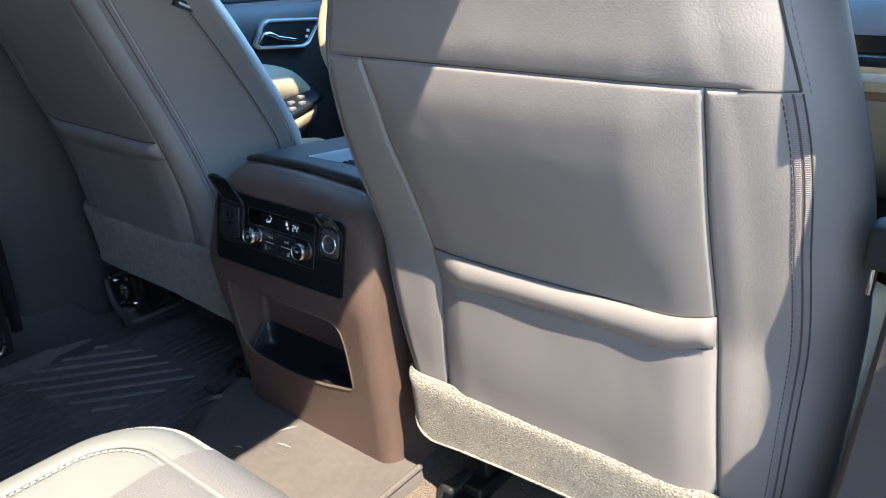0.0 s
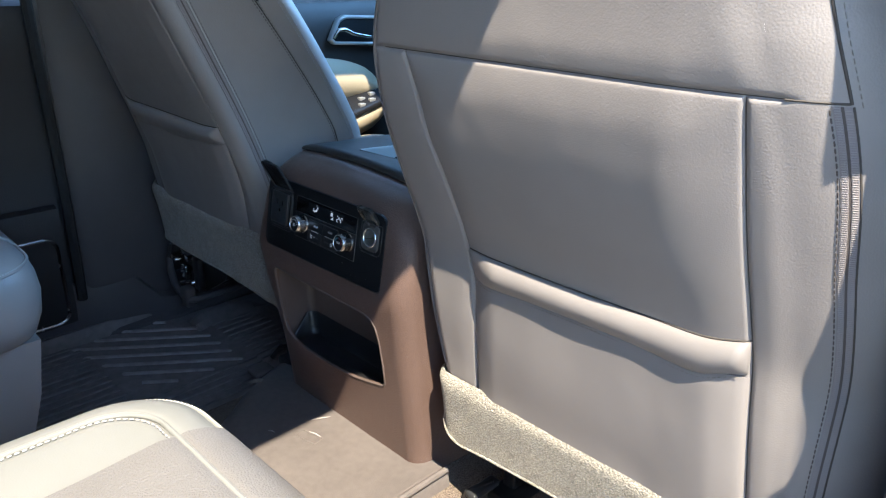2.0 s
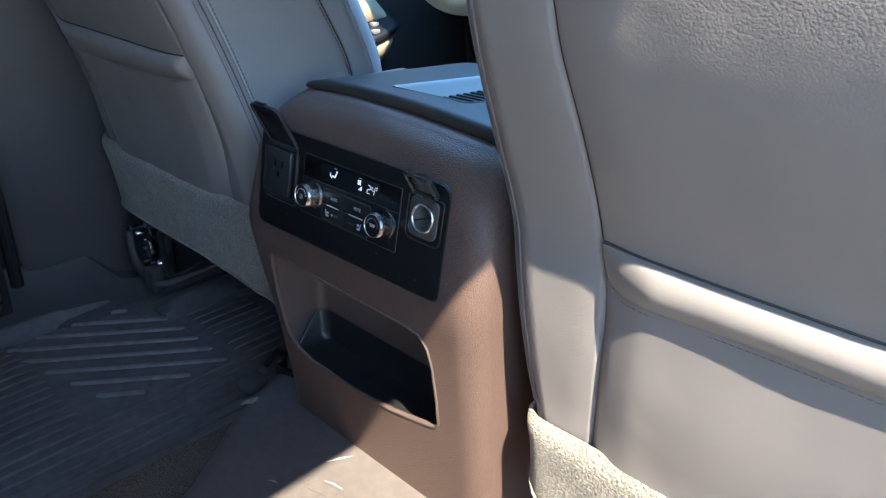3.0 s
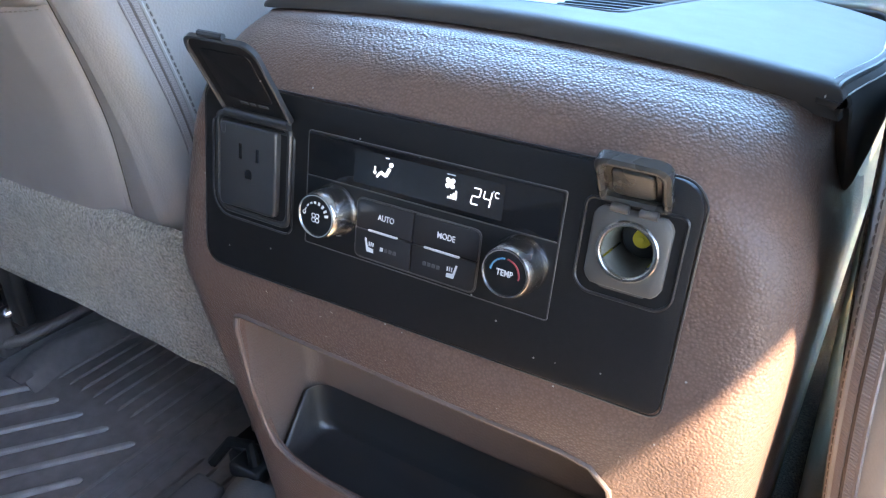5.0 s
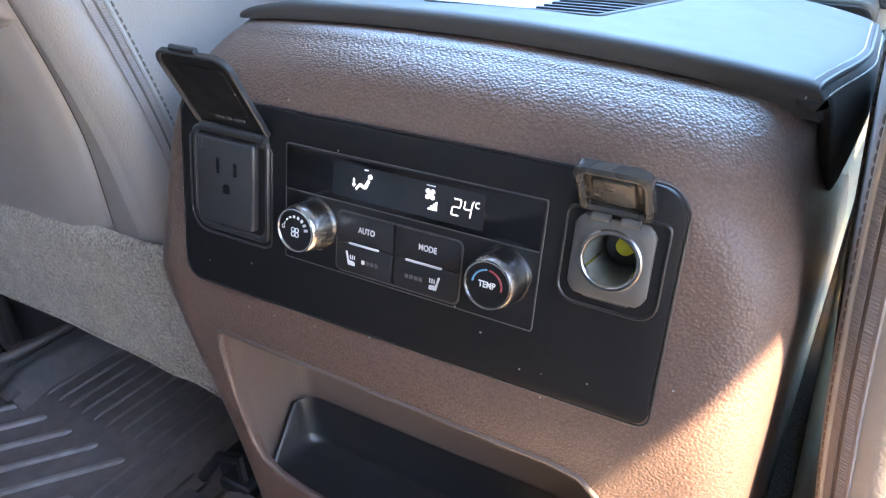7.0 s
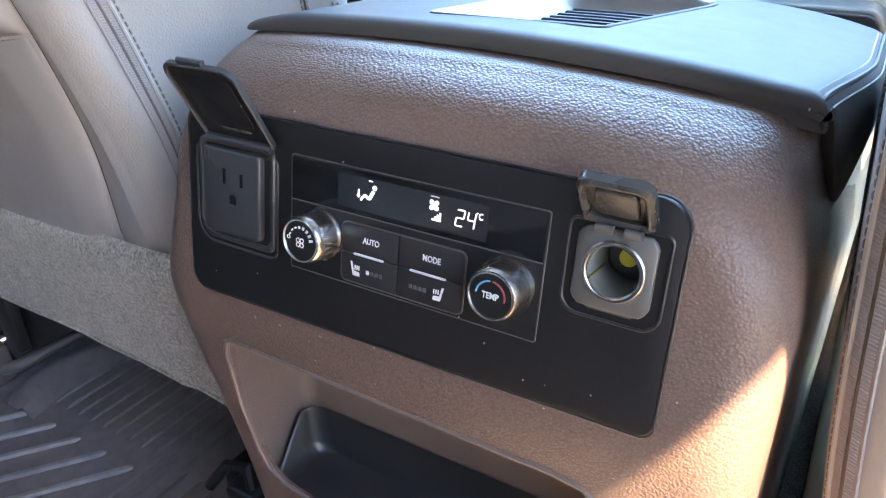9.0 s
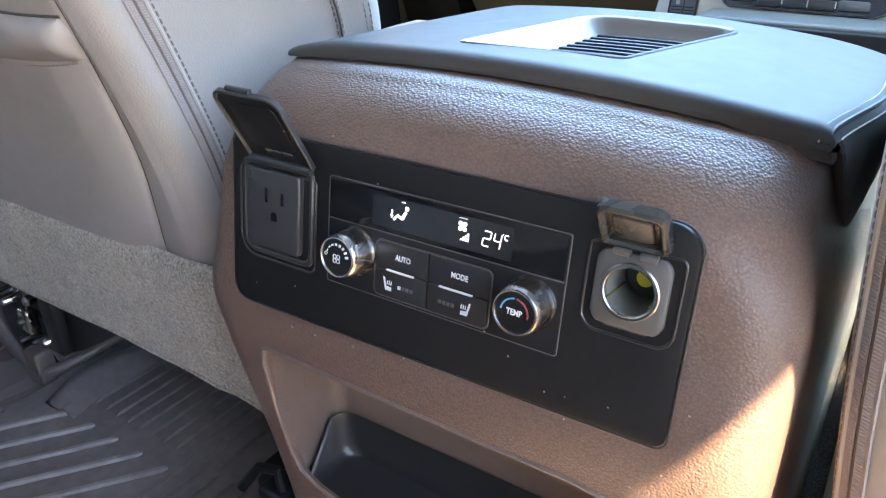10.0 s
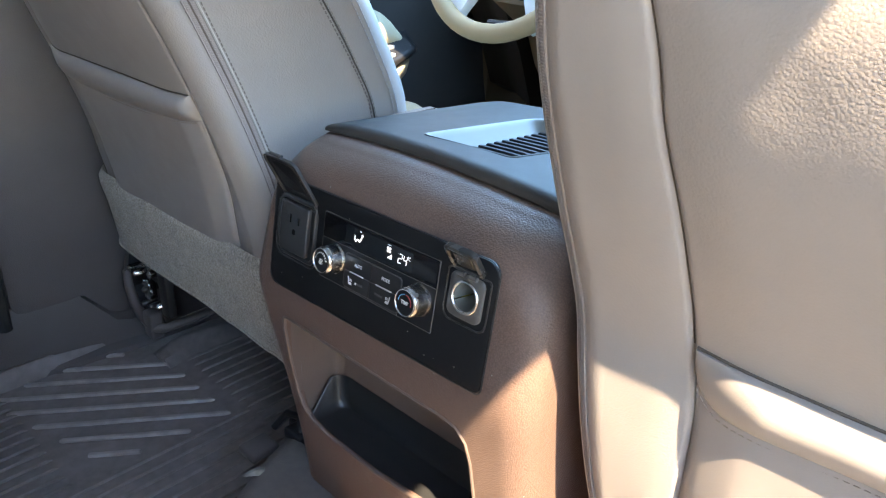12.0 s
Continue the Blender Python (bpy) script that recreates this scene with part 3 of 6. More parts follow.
# ---------------------------------------------------------------- dashboard
dash = thing("dashboard", (0, 1.0, 0.3), "brown dashboard with champagne centre stack", "dashboard")
part("lower_panel", sheet([[(x, 0.80 + b, 0.60), (x, 0.93 + b, 0.52), (x, 0.97 + b, 0.44), (x, 1.05 + b, 0.34), (x, 1.20, 0.30), (x, 1.30, 0.30), (x, 1.30, 0.70), (x, 1.02, 0.72), (x, 0.82 + b, 0.70)] for x, b in ((-0.597, 0.05), (-0.57, 0.02), (-0.50, 0.0), (-0.25, 0.0), (-0.10, 0.02))], True, True), DASH_BROWN, dash, "brown lower dash under the wheel")
part("end_panel", sheet([[(x, 0.86 + b, 0.68), (x, 0.88 + b, 0.60), (x, 0.96 + b, 0.48), (x, 1.02 + b, 0.34), (x, 1.26, 0.30), (x, 1.28, 0.66)] for x, b in ((-0.856, 0.15), (-0.78, 0.14), (-0.70, 0.08), (-0.60, 0.0))], True, True), DASH_END, dash, "end of the dash by the door, its shade in the colour")
part("lower_panel", sheet([[(x, 0.74 + b, 0.60), (x, 0.76 + b, 0.50), (x, 0.86 + b, 0.42), (x, 1.05 + b, 0.36), (x, 1.30, 0.30), (x, 1.30, 0.70), (x, 0.95, 0.72), (x, 0.78 + b, 0.68)] for x, b in ((0.24, 0.0), (0.35, 0.0), (0.6, 0.02), (0.85, 0.06))], True, True), CREAM, dash, "cream glovebox side of the dash")
part("top_pad", sheet([[(x, 0.80 + b, 0.69), (x, 0.78 + b, 0.72), (x, 0.82 + b, 0.765), (x, 0.98 + 0.7 * b, 0.80 - 0.15 * b), (x, 1.28, 0.79), (x, 1.30, 0.68)] for x, b in ((-0.85, 0.24), (-0.74, 0.20), (-0.66, 0.10), (-0.58, 0.03), (-0.50, 0.0), (-0.2, 0.0), (0.2, 0.0), (0.5, 0.0), (0.85, 0.0))], True, True), LID_LEATHER, dash, "dark padded dash top")
for z in (0.655, 0.625):
    part("dash_strip", box(0.24, 0.84, 0.742, 0.752, z - 0.007, z + 0.007, 0.003), SILVER_TRIM if z > 0.64 else DASH_BROWN, dash)
part("vent_slot", box(0.30, 0.78, 0.745, 0.76, 0.672, 0.690, 0.004), BLACK, dash)
part("column_shroud", sheet([[(-0.40 + r * math.cos(q), y, 0.66 + r * 0.8 * math.sin(q)) for q in np.linspace(0, 2 * math.pi, 17)[:-1]] for y, r in ((0.68, 0.045), (0.74, 0.06), (0.95, 0.075))], True, True), BLACK, dash, "black steering column shroud")
part("knee_strip", tube([(x, 0.872 + 0.01 * abs(x + 0.45), 0.552 - 0.03 * abs(x + 0.45)) for x in np.linspace(-0.62, -0.14, 12)], 0.012, 8, flat=0.6), KEY_GREY, dash)

DM = axes_at((0, 0.75, 0.50), (1, 0, 0), (0, 0.25, 1))  # the face of the centre stack
stack = part("console_face", plate([(-0.152, -0.24), (0.235, -0.24), (0.235, 0.16), (-0.152, 0.16), (-0.143, 0.09), (-0.137, 0.055), (-0.1295, 0.020), (-0.1275, -0.002), (-0.131, -0.026), (-0.1365, -0.042), (-0.142, -0.08)], -0.12, 0.0, DM, 0.012, 4), STACK, dash, "champagne plastic centre stack")
part("knob_frame", ring(rounded(-0.108, 0.19, 0.034, 0.114, 0.038, 8), 0.007, -0.002, 0.006, DM, 0.003), STACK, stack)
part("knob_field", plate(rounded(-0.030, 0.150, 0.038, 0.108, 0.006, 4), -0.002, 0.002, DM), BLACK, stack)
for x in (-0.058, 0.054):
    at_knob = DM @ Matrix.Translation((x, 0.066, 0))
    knob = part("heater_knob", lathe([(0.0, 0.024), (0.017, 0.024), (0.0195, 0.021), (0.0215, 0.004), (0.026, 0.001)], at_knob), KEY_GREY, stack, "round heater knob with chrome rim")
    part("heater_ring", lathe([(0.0195, 0.0225), (0.0222, 0.0222), (0.0235, 0.017), (0.0225, 0.014)], at_knob), CHROME, knob)
    part("heater_mark", plate(rounded(-0.006, 0.006, -0.010, -0.006, 0.001, 2), 0.024, 0.0245, at_knob), RED_PRINT if x > 0 else KEY_PRINT, knob)
for x in (-0.0115, 0.0205, 0.0945):
    for y in (0.058, 0.091):
        key = part("heater_key", plate(rounded(x - 0.0150, x + 0.0150, y - 0.0155, y + 0.0155, 0.003, 3), 0, 0.005, DM, 0.001), KEY_GREY, stack)
        part("key_mark", plate(rounded(x - 0.006, x + 0.006, y - 0.0035, y - 0.0005, 0.001, 2), 0.005, 0.0053, DM), KEY_PRINT, key)
DISPLAY = DM @ Matrix.Translation((0.006, 0.0095, 0))
part("display_trim", ring([(-0.050, 0.030), (-0.050, -0.006), (-0.046, -0.013), (-0.038, -0.018), (0.135, -0.020), (0.146, -0.015), (0.158, 0.004), (0.163, 0.030)][::-1], 0.003, -0.002, 0.004, DISPLAY, 0.001), KEY_GREY, stack)
screen = part("clock_display", plate([(-0.048, 0.028), (-0.048, -0.006), (-0.044, -0.012), (-0.037, -0.016), (0.134, -0.018), (0.144, -0.013), (0.155, 0.004), (0.160, 0.028)][::-1], -0.001, 0.002, DISPLAY), BLACK_GLOSS, stack, "black clock display")
for x in (0.060, 0.068):  # a numeral one, then a nought of bars
    part("display_segment", plate(rounded(x - 0.0006, x + 0.0006, 0.007, 0.018, 0.0003, 1), 0.002, 0.0024, DISPLAY), LEGEND, screen)
part("display_segment", plate(rounded(0.0745, 0.0757, 0.007, 0.018, 0.0003, 1), 0.002, 0.0024, DISPLAY), LEGEND, screen)
for y in (0.0075, 0.0175):
    part("display_segment", plate(rounded(0.0692, 0.0740, y - 0.0006, y + 0.0006, 0.0003, 1), 0.002, 0.0024, DISPLAY), LEGEND, screen)
part("display_segment", plate(rounded(0.030, 0.044, 0.010, 0.013, 0.001, 2), 0.002, 0.0024, DISPLAY), LEGEND, screen)
lettering("legend", "REAR\nCLIMATE", 0.0062, 0.112, 0.012, 0.0022, DISPLAY, LEGEND, screen)
for x0, x1, y, mark in ((-0.0385, -0.004, 0.0155, True), (-0.0385, -0.007, -0.0035, True), (0.091, 0.127, -0.0075, True), (-0.003, 0.0265, -0.0078, False), (0.0285, 0.0565, -0.0082, False), (0.0585, 0.0885, -0.0086, False)):
    key = part("stack_key", plate(rounded(x0, x1, y - 0.0062, y + 0.0062, 0.004 if mark else 0.002, 4), 0.001, 0.0085, DISPLAY, 0.0018), KEY_GREY if mark else BUTTON, stack)
    if mark:
        part("key_mark", plate(rounded((x0 + x1) / 2 - 0.007, (x0 + x1) / 2 + 0.007, y - 0.0013, y + 0.0013, 0.0006, 2), 0.0085, 0.0088, DISPLAY), LEGEND_DIM, key)
    else:
        part("key_tick", plate(rounded(x1 + 0.0001, x1 + 0.0014, y - 0.003, y + 0.0045, 0.0005, 2), 0.001, 0.0082, DISPLAY), STEEL, key)
for x in (-0.091, 0.201):
    switch = part("rocker_switch", plate(rounded(x - 0.0165, x + 0.0165, -0.026, 0.007, 0.006, 4), -0.001, 0.003, DM, 0.001), KEY_GREY, stack, "grey seat heater switch")
    part("switch_frame", ring(rounded(x - 0.0195, x + 0.0195, -0.029, 0.010, 0.009, 5), 0.003, -0.001, 0.004, DM), BLACK, switch)
    part("switch_split", plate(rounded(x + 0.0005, x + 0.0020, -0.025, 0.006, 0.0003, 1), 0.003, 0.0035, DM), BLACK, switch)
    for y in (-0.013, -0.017, -0.021):
        part("switch_ridge", plate(rounded(x - 0.015, x + 0.015, y - 0.0008, y + 0.0008, 0.0004, 1), 0.003, 0.0036, DM), BLACK, switch)
    part("switch_mark", plate(rounded(x - 0.010, x - 0.005, -0.010, -0.003, 0.001, 2), 0.003, 0.0034, DM), KEY_PRINT, switch)
BIN = axes_at((0, 0.735, 0), (1, 0, 0), (0, 0, 1))
cover = part("bin_cover", plate(rounded(-0.064, 0.186, 0.34, 0.4915, 0.022, 8), 0.0, 0.066, BIN, 0.006, 4), BIN_RIM, dash, "black lidded bin with a grey-green rim")
part("bin_face", plate(rounded(-0.060, 0.182, 0.345, 0.4855, 0.019, 8), 0.065, 0.0690, BIN, 0.003, 3), WELL_BLACK, cover, "black bin front")

wheel = thing("steering_wheel", (-0.400, 0.64, 0.60), "cream steering wheel with pale satin spokes", "steering wheel")
WM = axes_at((-0.400, 0.66, 0.734), (1, 0, 0), (0, 0.42, 1))
part("rim", tube([WM @ Vector((0.176 * math.cos(q), 0.174 * math.sin(q), 0)) for q in np.linspace(0, 2 * math.pi, 49)[:-1]], 0.0165, 16, True), RIM_LEATHER, wheel, "cream leather rim")
part("hub", plate(rounded(-0.075, 0.075, -0.07, 0.06, 0.04, 6), -0.05, -0.012, WM, 0.015, 4), CREAM, wheel)
for s in (-1, 1):
    part("spoke", plate([(s * 0.06, -0.02), (s * 0.172, -0.035), (s * 0.172, 0.012), (s * 0.06, 0.03)][::s], -0.03, -0.012, WM, 0.004), SILVER_TRIM, wheel, "satin spoke")
    part("spoke", plate([(s * 0.03, -0.06), (s * 0.085, -0.160), (s * 0.125, -0.135), (s * 0.07, -0.04)][::s], -0.03, -0.010, WM, 0.004), PAINT, wheel, "pale lower spoke")
    part("wheel_switch", plate(rounded(s * 0.10 - 0.02, s * 0.10 + 0.02, -0.02, 0.006, 0.006, 4), -0.012, -0.006, WM, 0.002), BLACK, wheel)
part("stalk", tube([(-0.35, 0.72, 0.68), (-0.26, 0.70, 0.665), (-0.19, 0.70, 0.66)], [0.006, 0.007, 0.008], 8), BLACK, wheel)


# ---------------------------------------------------------------- front seats
# Measures of the seat in its own plan: s outwards from the cab's middle, z up from the floor.
S_IN = spline((0.18, 0.236), (0.25, 0.234), (0.30, 0.228), (0.35, 0.219), (0.47, 0.205), (0.60, 0.197), (0.75, 0.201), (0.82, 0.218), (0.92, 0.25), (1.0, 0.29))
S_OUT = spline((0.18, 0.775), (0.39, 0.780), (0.52, 0.779), (0.60, 0.773), (0.68, 0.763), (0.75, 0.746), (0.82, 0.724), (0.92, 0.69), (1.0, 0.65))
Y_BACK = spline((0.18, 0.034), (0.245, 0.031), (0.303, 0.025), (0.40, 0.012), (0.46, 0.0065), (0.50, 0.003), (0.54, -0.0085), (0.58, -0.0240), (0.65, -0.0510), (0.69, -0.0635), (0.757, -0.0785), (0.83, -0.085), (0.92, -0.10), (1.0, -0.10))
FULL = spline((0.50, 0.002), (0.545, 0.0012), (0.58, -0.0020), (0.65, -0.0080), (0.69, -0.0088), (0.757, -0.0055), (0.80, 0.0))  # how far the outer border stands out
SEAM_IN = spline((0.28, 0.300), (0.304, 0.301), (0.45, 0.306), (0.514, 0.2995), (0.565, 0.2955), (0.62, 0.289), (0.66, 0.2825), (0.70, 0.2785), (0.735, 0.2715), (0.757, 0.2665))
SEAM_OUT = spline((0.18, 0.684), (0.30, 0.678), (0.49, 0.662), (0.53, 0.659), (0.63, 0.650), (0.76, 0.643))
DEEP = spline((0.18, 0.20), (0.5, 0.215), (0.67, 0.20), (0.85, 0.17), (1.0, 0.12))
Z_SEAM = 0.757


class Shape:
    """One seat back's own measures: rear face, inner edge, inner seam, depth, the inner corner's radius, how far the side leans in towards the front, and where its zip and pocket lie."""

    def __init__(self, y, s_in, seam_in, deep, r, lean_in, power, turn, low, top, welt):
        self.y, self.s_in, self.seam_in, self.deep, self.r = y, s_in, seam_in, deep, r
        self.lean_in, self.power, self.turn, self.low, self.top, self.welt = lean_in, power, turn, low, top, welt

    def side(self, z, d):
        """How far out the inner side lies, d in front of the rear face."""
        u = max(0.0, (d - self.r) / (float(self.deep(z)) - self.r - 0.04))
        return float(self.s_in(z)) - float(self.lean_in(z)) * u ** self.power



def step(a, b, x):
    u = np.clip((x - a) / (b - a), 0, 1)
    return u * u * (3 - 2 * u)


def back_y(s, z, shape, bare=False):
    """How far back the rear face of a front seat lies at (s, z)."""
    y = float(shape.y(z))
    a, b = float(shape.s_in(z)), float(S_OUT(z))
    for d, r in ((s - a, shape.r), (b - s, 0.075)):
        if d < r:
            d = max(d, 0)
            y += (r - math.sqrt(max(r * r - (r - d) ** 2, 0))) * (0.8 if r > 0.07 else 1)
    y -= float(FULL(z)) * float(step(0.085, 0.025, float(SEAM_OUT(z)) - s + 0.12 * (z - 0.6)))
    d = max(0.0, s - float(SEAM_OUT(min(z, Z_SEAM))) + 0.025)
    y += (0.06 + 0.12 * float(step(0.30, 0.55, z))) * (d * d / 0.06 if d < 0.03 else d - 0.015)  # the outer border turns away
    if bare:
        return y
    si, so = float(shape.seam_in(z)), float(SEAM_OUT(z))
    groove = 0.0
    if z < Z_SEAM:
        groove = max(groove, math.exp(-((s - si) / 0.0022) ** 2), math.exp(-((s - so) / 0.0022) ** 2))
    dz = z - Z_SEAM
    groove = max(groove, 1.2 * math.exp(-(dz / 0.0022) ** 2))
    y += 0.0035 * groove
    if si < s < so and z < Z_SEAM:
        inside = min(s - si, so - s, Z_SEAM - z, 0.05) / 0.05
        y -= 0.006 * math.sin(min(inside, 1) * math.pi / 2)
    else:
        edge = min(abs(s - si), abs(s - so)) if z < Z_SEAM else 0.05
        y -= 0.003 * min(min(edge, abs(dz)) / 0.02, 1) * float(step(b - 0.0755, b - 0.105, s))
    y += 0.0004 * noise.noise(Vector((s * 30, z * 22, 3.1))) + 0.0004 * noise.noise(Vector((s * 9, z * 8, 7.7)))
    return y


def front_seat(side, dz, label, group, shape):
    seat = thing("front_seat", (CX + side * 0.48, 0.30, 0.0), label, "car seat", group)

    def at(s, y, z):
        return (CX + side * s, y, z + dz)

    def rear_y(s, z, bare=False):
        return back_y(s, z, shape, bare)

    def on(s, z, proud=0.0):
        return at(s, rear_y(s, z) - proud, z)

    # the back's cover as a ring at each level
    near = [0.0, 0.0012, 0.0025, 0.004, 0.006, 0.009, 0.014, 0.021, 0.03]
    levels = list(np.arange(0.20, 0.505, 0.006)) + list(np.arange(0.505, 0.727, 0.005)) + [Z_SEAM - d for d in near[::-1]] + [Z_SEAM + d for d in near[1:]] + list(np.arange(0.793, 0.985, 0.010)) + [0.992, 0.997, 1.0]
    rows = []
    for z in levels:
        z = float(z)
        a, b = float(shape.s_in(z)), float(S_OUT(z))
        pull = 0.0 if z < 0.95 else 0.06 * ((z - 0.95) / 0.05) ** 2
        row = []
        for q in np.linspace(0, 1, 9)[:-1]:  # inner rounded corner
            s = a + shape.r * (1 - math.cos(q * math.pi / 2))
            row.append(at(s, rear_y(s, z, True) + pull, z))
        si, so = float(shape.seam_in(z)), float(SEAM_OUT(z))
        cols = list(np.linspace(a + shape.r, si - 0.009, 9)) + [si - d for d in near[4::-1]] + [si + d for d in near[1:]]
        cols += list(np.linspace(si + 0.035, so - 0.035, 60)) + [so - d for d in near[::-1]] + [so + d for d in near[1:5]] + list(np.linspace(so + 0.009, b - 0.075, 7))
        for s in cols:
            s = float(s)
            row.append(at(s, rear_y(s, z) + pull, z))
        for q in np.linspace(0, 1, 15)[1:]:
            s = b - 0.075 * (1 - math.sin(q * math.pi / 2))
            row.append(at(s, rear_y(s, z, True) + pull, z))
        y0, y1 = float(shape.y(z)), float(shape.y(z)) + float(shape.deep(z))
        inward = float(shape.lean_in(z))
        for u in np.linspace(0, 1, 12)[1:]:
            y = y0 + 0.085 + (y1 - y0 - 0.125) * u
            row.append(at(b - 0.016 * u, y - 0.4 * pull * u, z))
        for q in np.linspace(0, 1, 7)[1:]:
            row.append(at(b - 0.016 - 0.05 * (1 - math.cos(q * math.pi / 2)), y1 - 0.04 + 0.04 * math.sin(q * math.pi / 2) - pull, z))
        for u in np.linspace(0, 1, 16)[1:-1]:
            s = b - 0.066 + (a - inward + 0.05 - b + 0.066) * u
            row.append(at(s, y1 - 0.055 * math.sin(math.pi * u) ** 0.6 - pull, z))
        for q in np.linspace(1, 0, 7)[:-1]:
            row.append(at(a - inward + 0.05 * (1 - math.cos(q * math.pi / 2)), y1 - 0.04 + 0.04 * math.sin(q * math.pi / 2) - pull, z))
        for u in np.linspace(1, 0, 12):
            y = y0 + shape.r + 0.001 + (y1 - y0 - shape.r - 0.041) * u
            row.append(at(a - inward * u ** shape.power, y - 0.4 * pull * u, z))
        rows.append(row)
    back = part("backrest", sheet(rows, True, True), SEAT, seat, "taupe leather backrest cover", angle=80)

    # sewn joints in the cover
    for line in ([on(float(shape.seam_in(z)), z, -0.0003 if side > 0 else 0.0012) for z in np.linspace(0.515 if side > 0 else 0.305, Z_SEAM, 70)], [on(float(SEAM_OUT(z)), z, -0.0003) for z in np.linspace(0.30, Z_SEAM, 70)], [on(float(s), Z_SEAM, -0.0004) for s in np.linspace(float(shape.s_in(Z_SEAM)) + 0.03, float(S_OUT(Z_SEAM)) - 0.072, 70)], [at(float(s), rear_y(float(s), Z_SEAM, True) + 0.0005, Z_SEAM) for s in np.linspace(float(S_OUT(Z_SEAM)) - 0.073, float(S_OUT(Z_SEAM)) - 0.033, 12)]):
        part("seam", tube(line, 0.0011, 6), SEAM_CREASE_DARK, back)

    # map pocket: a slack pouch below a padded welt
    front, rear = [], []
    for z in np.linspace(0.292, 0.486, 40):
        z = float(z)
        a, b = float(shape.seam_in(z)) + 0.0015, float(SEAM_OUT(z)) - 0.0015
        f, g = [], []
        for u in np.linspace(0, 1, 60):
            s = a + (b - a) * float(u)
            edge = min(u, 1 - u) * (b - a)
            puff = 0.0006 + 0.0045 * min(edge / 0.035, 1)
            y = rear_y(s, z) - puff - 0.0015 * noise.noise(Vector((s * 12, z * 10, 1.2)))
            f.append(at(s, y, z))
            g.append(at(s, rear_y(s, z, True) + 0.001, z))
        front.append(f)
        rear.append(g)
    pocket = part("map_pocket", slab(front, rear), SEAT_SMOOTH, seat, "slack vinyl map pocket", angle=70)
    low, top = shape.low, shape.top
    s0, s1, taper_in, taper_out = shape.welt
    ring_rows = []
    for s in np.linspace(s0, s1, 90):
        s = float(s)
        lo, hi = float(low(s)), float(top(s))
        thick = 0.0008 + 0.0110 * min(1, (s - s0) / taper_in[0] + taper_in[1], (s1 + 0.0015 - s) / taper_out[0] + taper_out[1])
        row = []
        for q in np.linspace(0, 1, 14):
            z = lo + (hi - lo) * float(q)
            bulge = math.sin(math.pi * min(max(float(q), 0.0), 1.0)) ** 0.7
            row.append(at(s, rear_y(s, z) - 0.003 - thick * bulge, z))
        row += [at(s, rear_y(s, hi, True) + 0.004, hi), at(s, rear_y(s, lo, True) + 0.004, lo)]
        ring_rows.append(row)
    welt = part("pocket_welt", sheet(ring_rows, True, True), SEAT_SMOOTH, pocket, "padded pocket edge", angle=60)
    # dark tube that draws the crease's shade over the welt
    part("seam", tube([on(s, float(top(s)) + 0.0012, 0.0002) for s in np.linspace(s0, s1, 60)], 0.0011, 6), SEAM_CREASE_DARK, pocket)
    part("stitching", stitch_line([on(s, float(low(s)) - 0.0025, 0.0052) for s in np.linspace(s0 + 0.005, s1 - 0.005, 44)], 0.0055, 0.0036, 0.0005), SEAT_THREAD, pocket)

    # carpeted skirt
    front, rear = [], []
    for u in np.linspace(0, 1, 70):
        u = float(u)
        first, width = (0.226, 0.544) if side > 0 else (0.214, 0.584)
        s = first + width * u
        e = min(u, 1 - u) * width
        corner = 1 - math.sqrt(1 - (1 - e / 0.06) ** 2) if e < 0.06 else 0.0
        if side > 0:
            low_z = 0.190 + 0.020 * math.sin(math.pi * u) + 0.095 * corner
        else:
            low_z = 0.170 - 0.018 * (1 - u) ** 6 + (0.125 * corner if u > 0.5 else 0.0)
        f, g = [], []
        for v in np.linspace(0, 1, 14):
            z = low_z + (0.303 - low_z) * float(v)
            y = rear_y(max(s, 0.27) if side < 0 else s, max(z, 0.18), True) - 0.0165 - 0.002 * math.sin(math.pi * v) - 0.002 * noise.noise(Vector((s * 14, z * 20, 5)))
            f.append(at(s, y + 0.011 * max(0.0, (v - 0.86) / 0.14) ** 2, z))
            g.append(at(s, y + 0.012, z - 0.0005 * v))
        front.append(f)
        rear.append(g)
    part("carpet_skirt", slab(front, rear), CARPET, seat, "grey carpet skirt below the seat back", angle=60)
    hem = [Vector(f[0]) + Vector((0, -0.001, 0)) for f in front]
    part("skirt_hem", tube(hem, 0.0017, 6), CARPET, seat)

    # zips: two woven tapes with their coils beside a dark slot, a leather fold and stitches
    def round_corner(z, off, lift):
        r, turn = shape.r, shape.turn - off / shape.r
        if turn >= 0:
            return at(float(shape.s_in(z)) + r - (r + lift) * math.cos(turn), float(shape.y(z)) + r - (r + lift) * math.sin(turn), float(z))
        d = r - turn * r
        return at(shape.side(z, d) - lift, float(shape.y(z)) + d, float(z))

    def outer_edge(z, off, lift):
        s = float(S_OUT(z)) - 0.046 + 0.008 * float(step(0.60, 0.76, z)) - off
        return at(s, rear_y(s, z, True) - lift, float(z))

    for where, z0, z1 in ((round_corner, 0.31, 0.93), (outer_edge, 0.30, 0.755)):
        inner = z1 > 0.8
        zs = [float(z) for z in np.linspace(z0, z1, 80)]

        def run(off, lift):
            return [where(z, off, lift) for z in zs]

        def strip(offs, lift, low):
            return slab([run(o, lift) for o in offs], [run(o, low) for o in offs])

        tape = part("zip_tape", strip((-0.0058, -0.0035, -0.0010), 0.0008, -0.002), ZIP_TAPE, seat, "mauve woven zip tape along the back's edge")
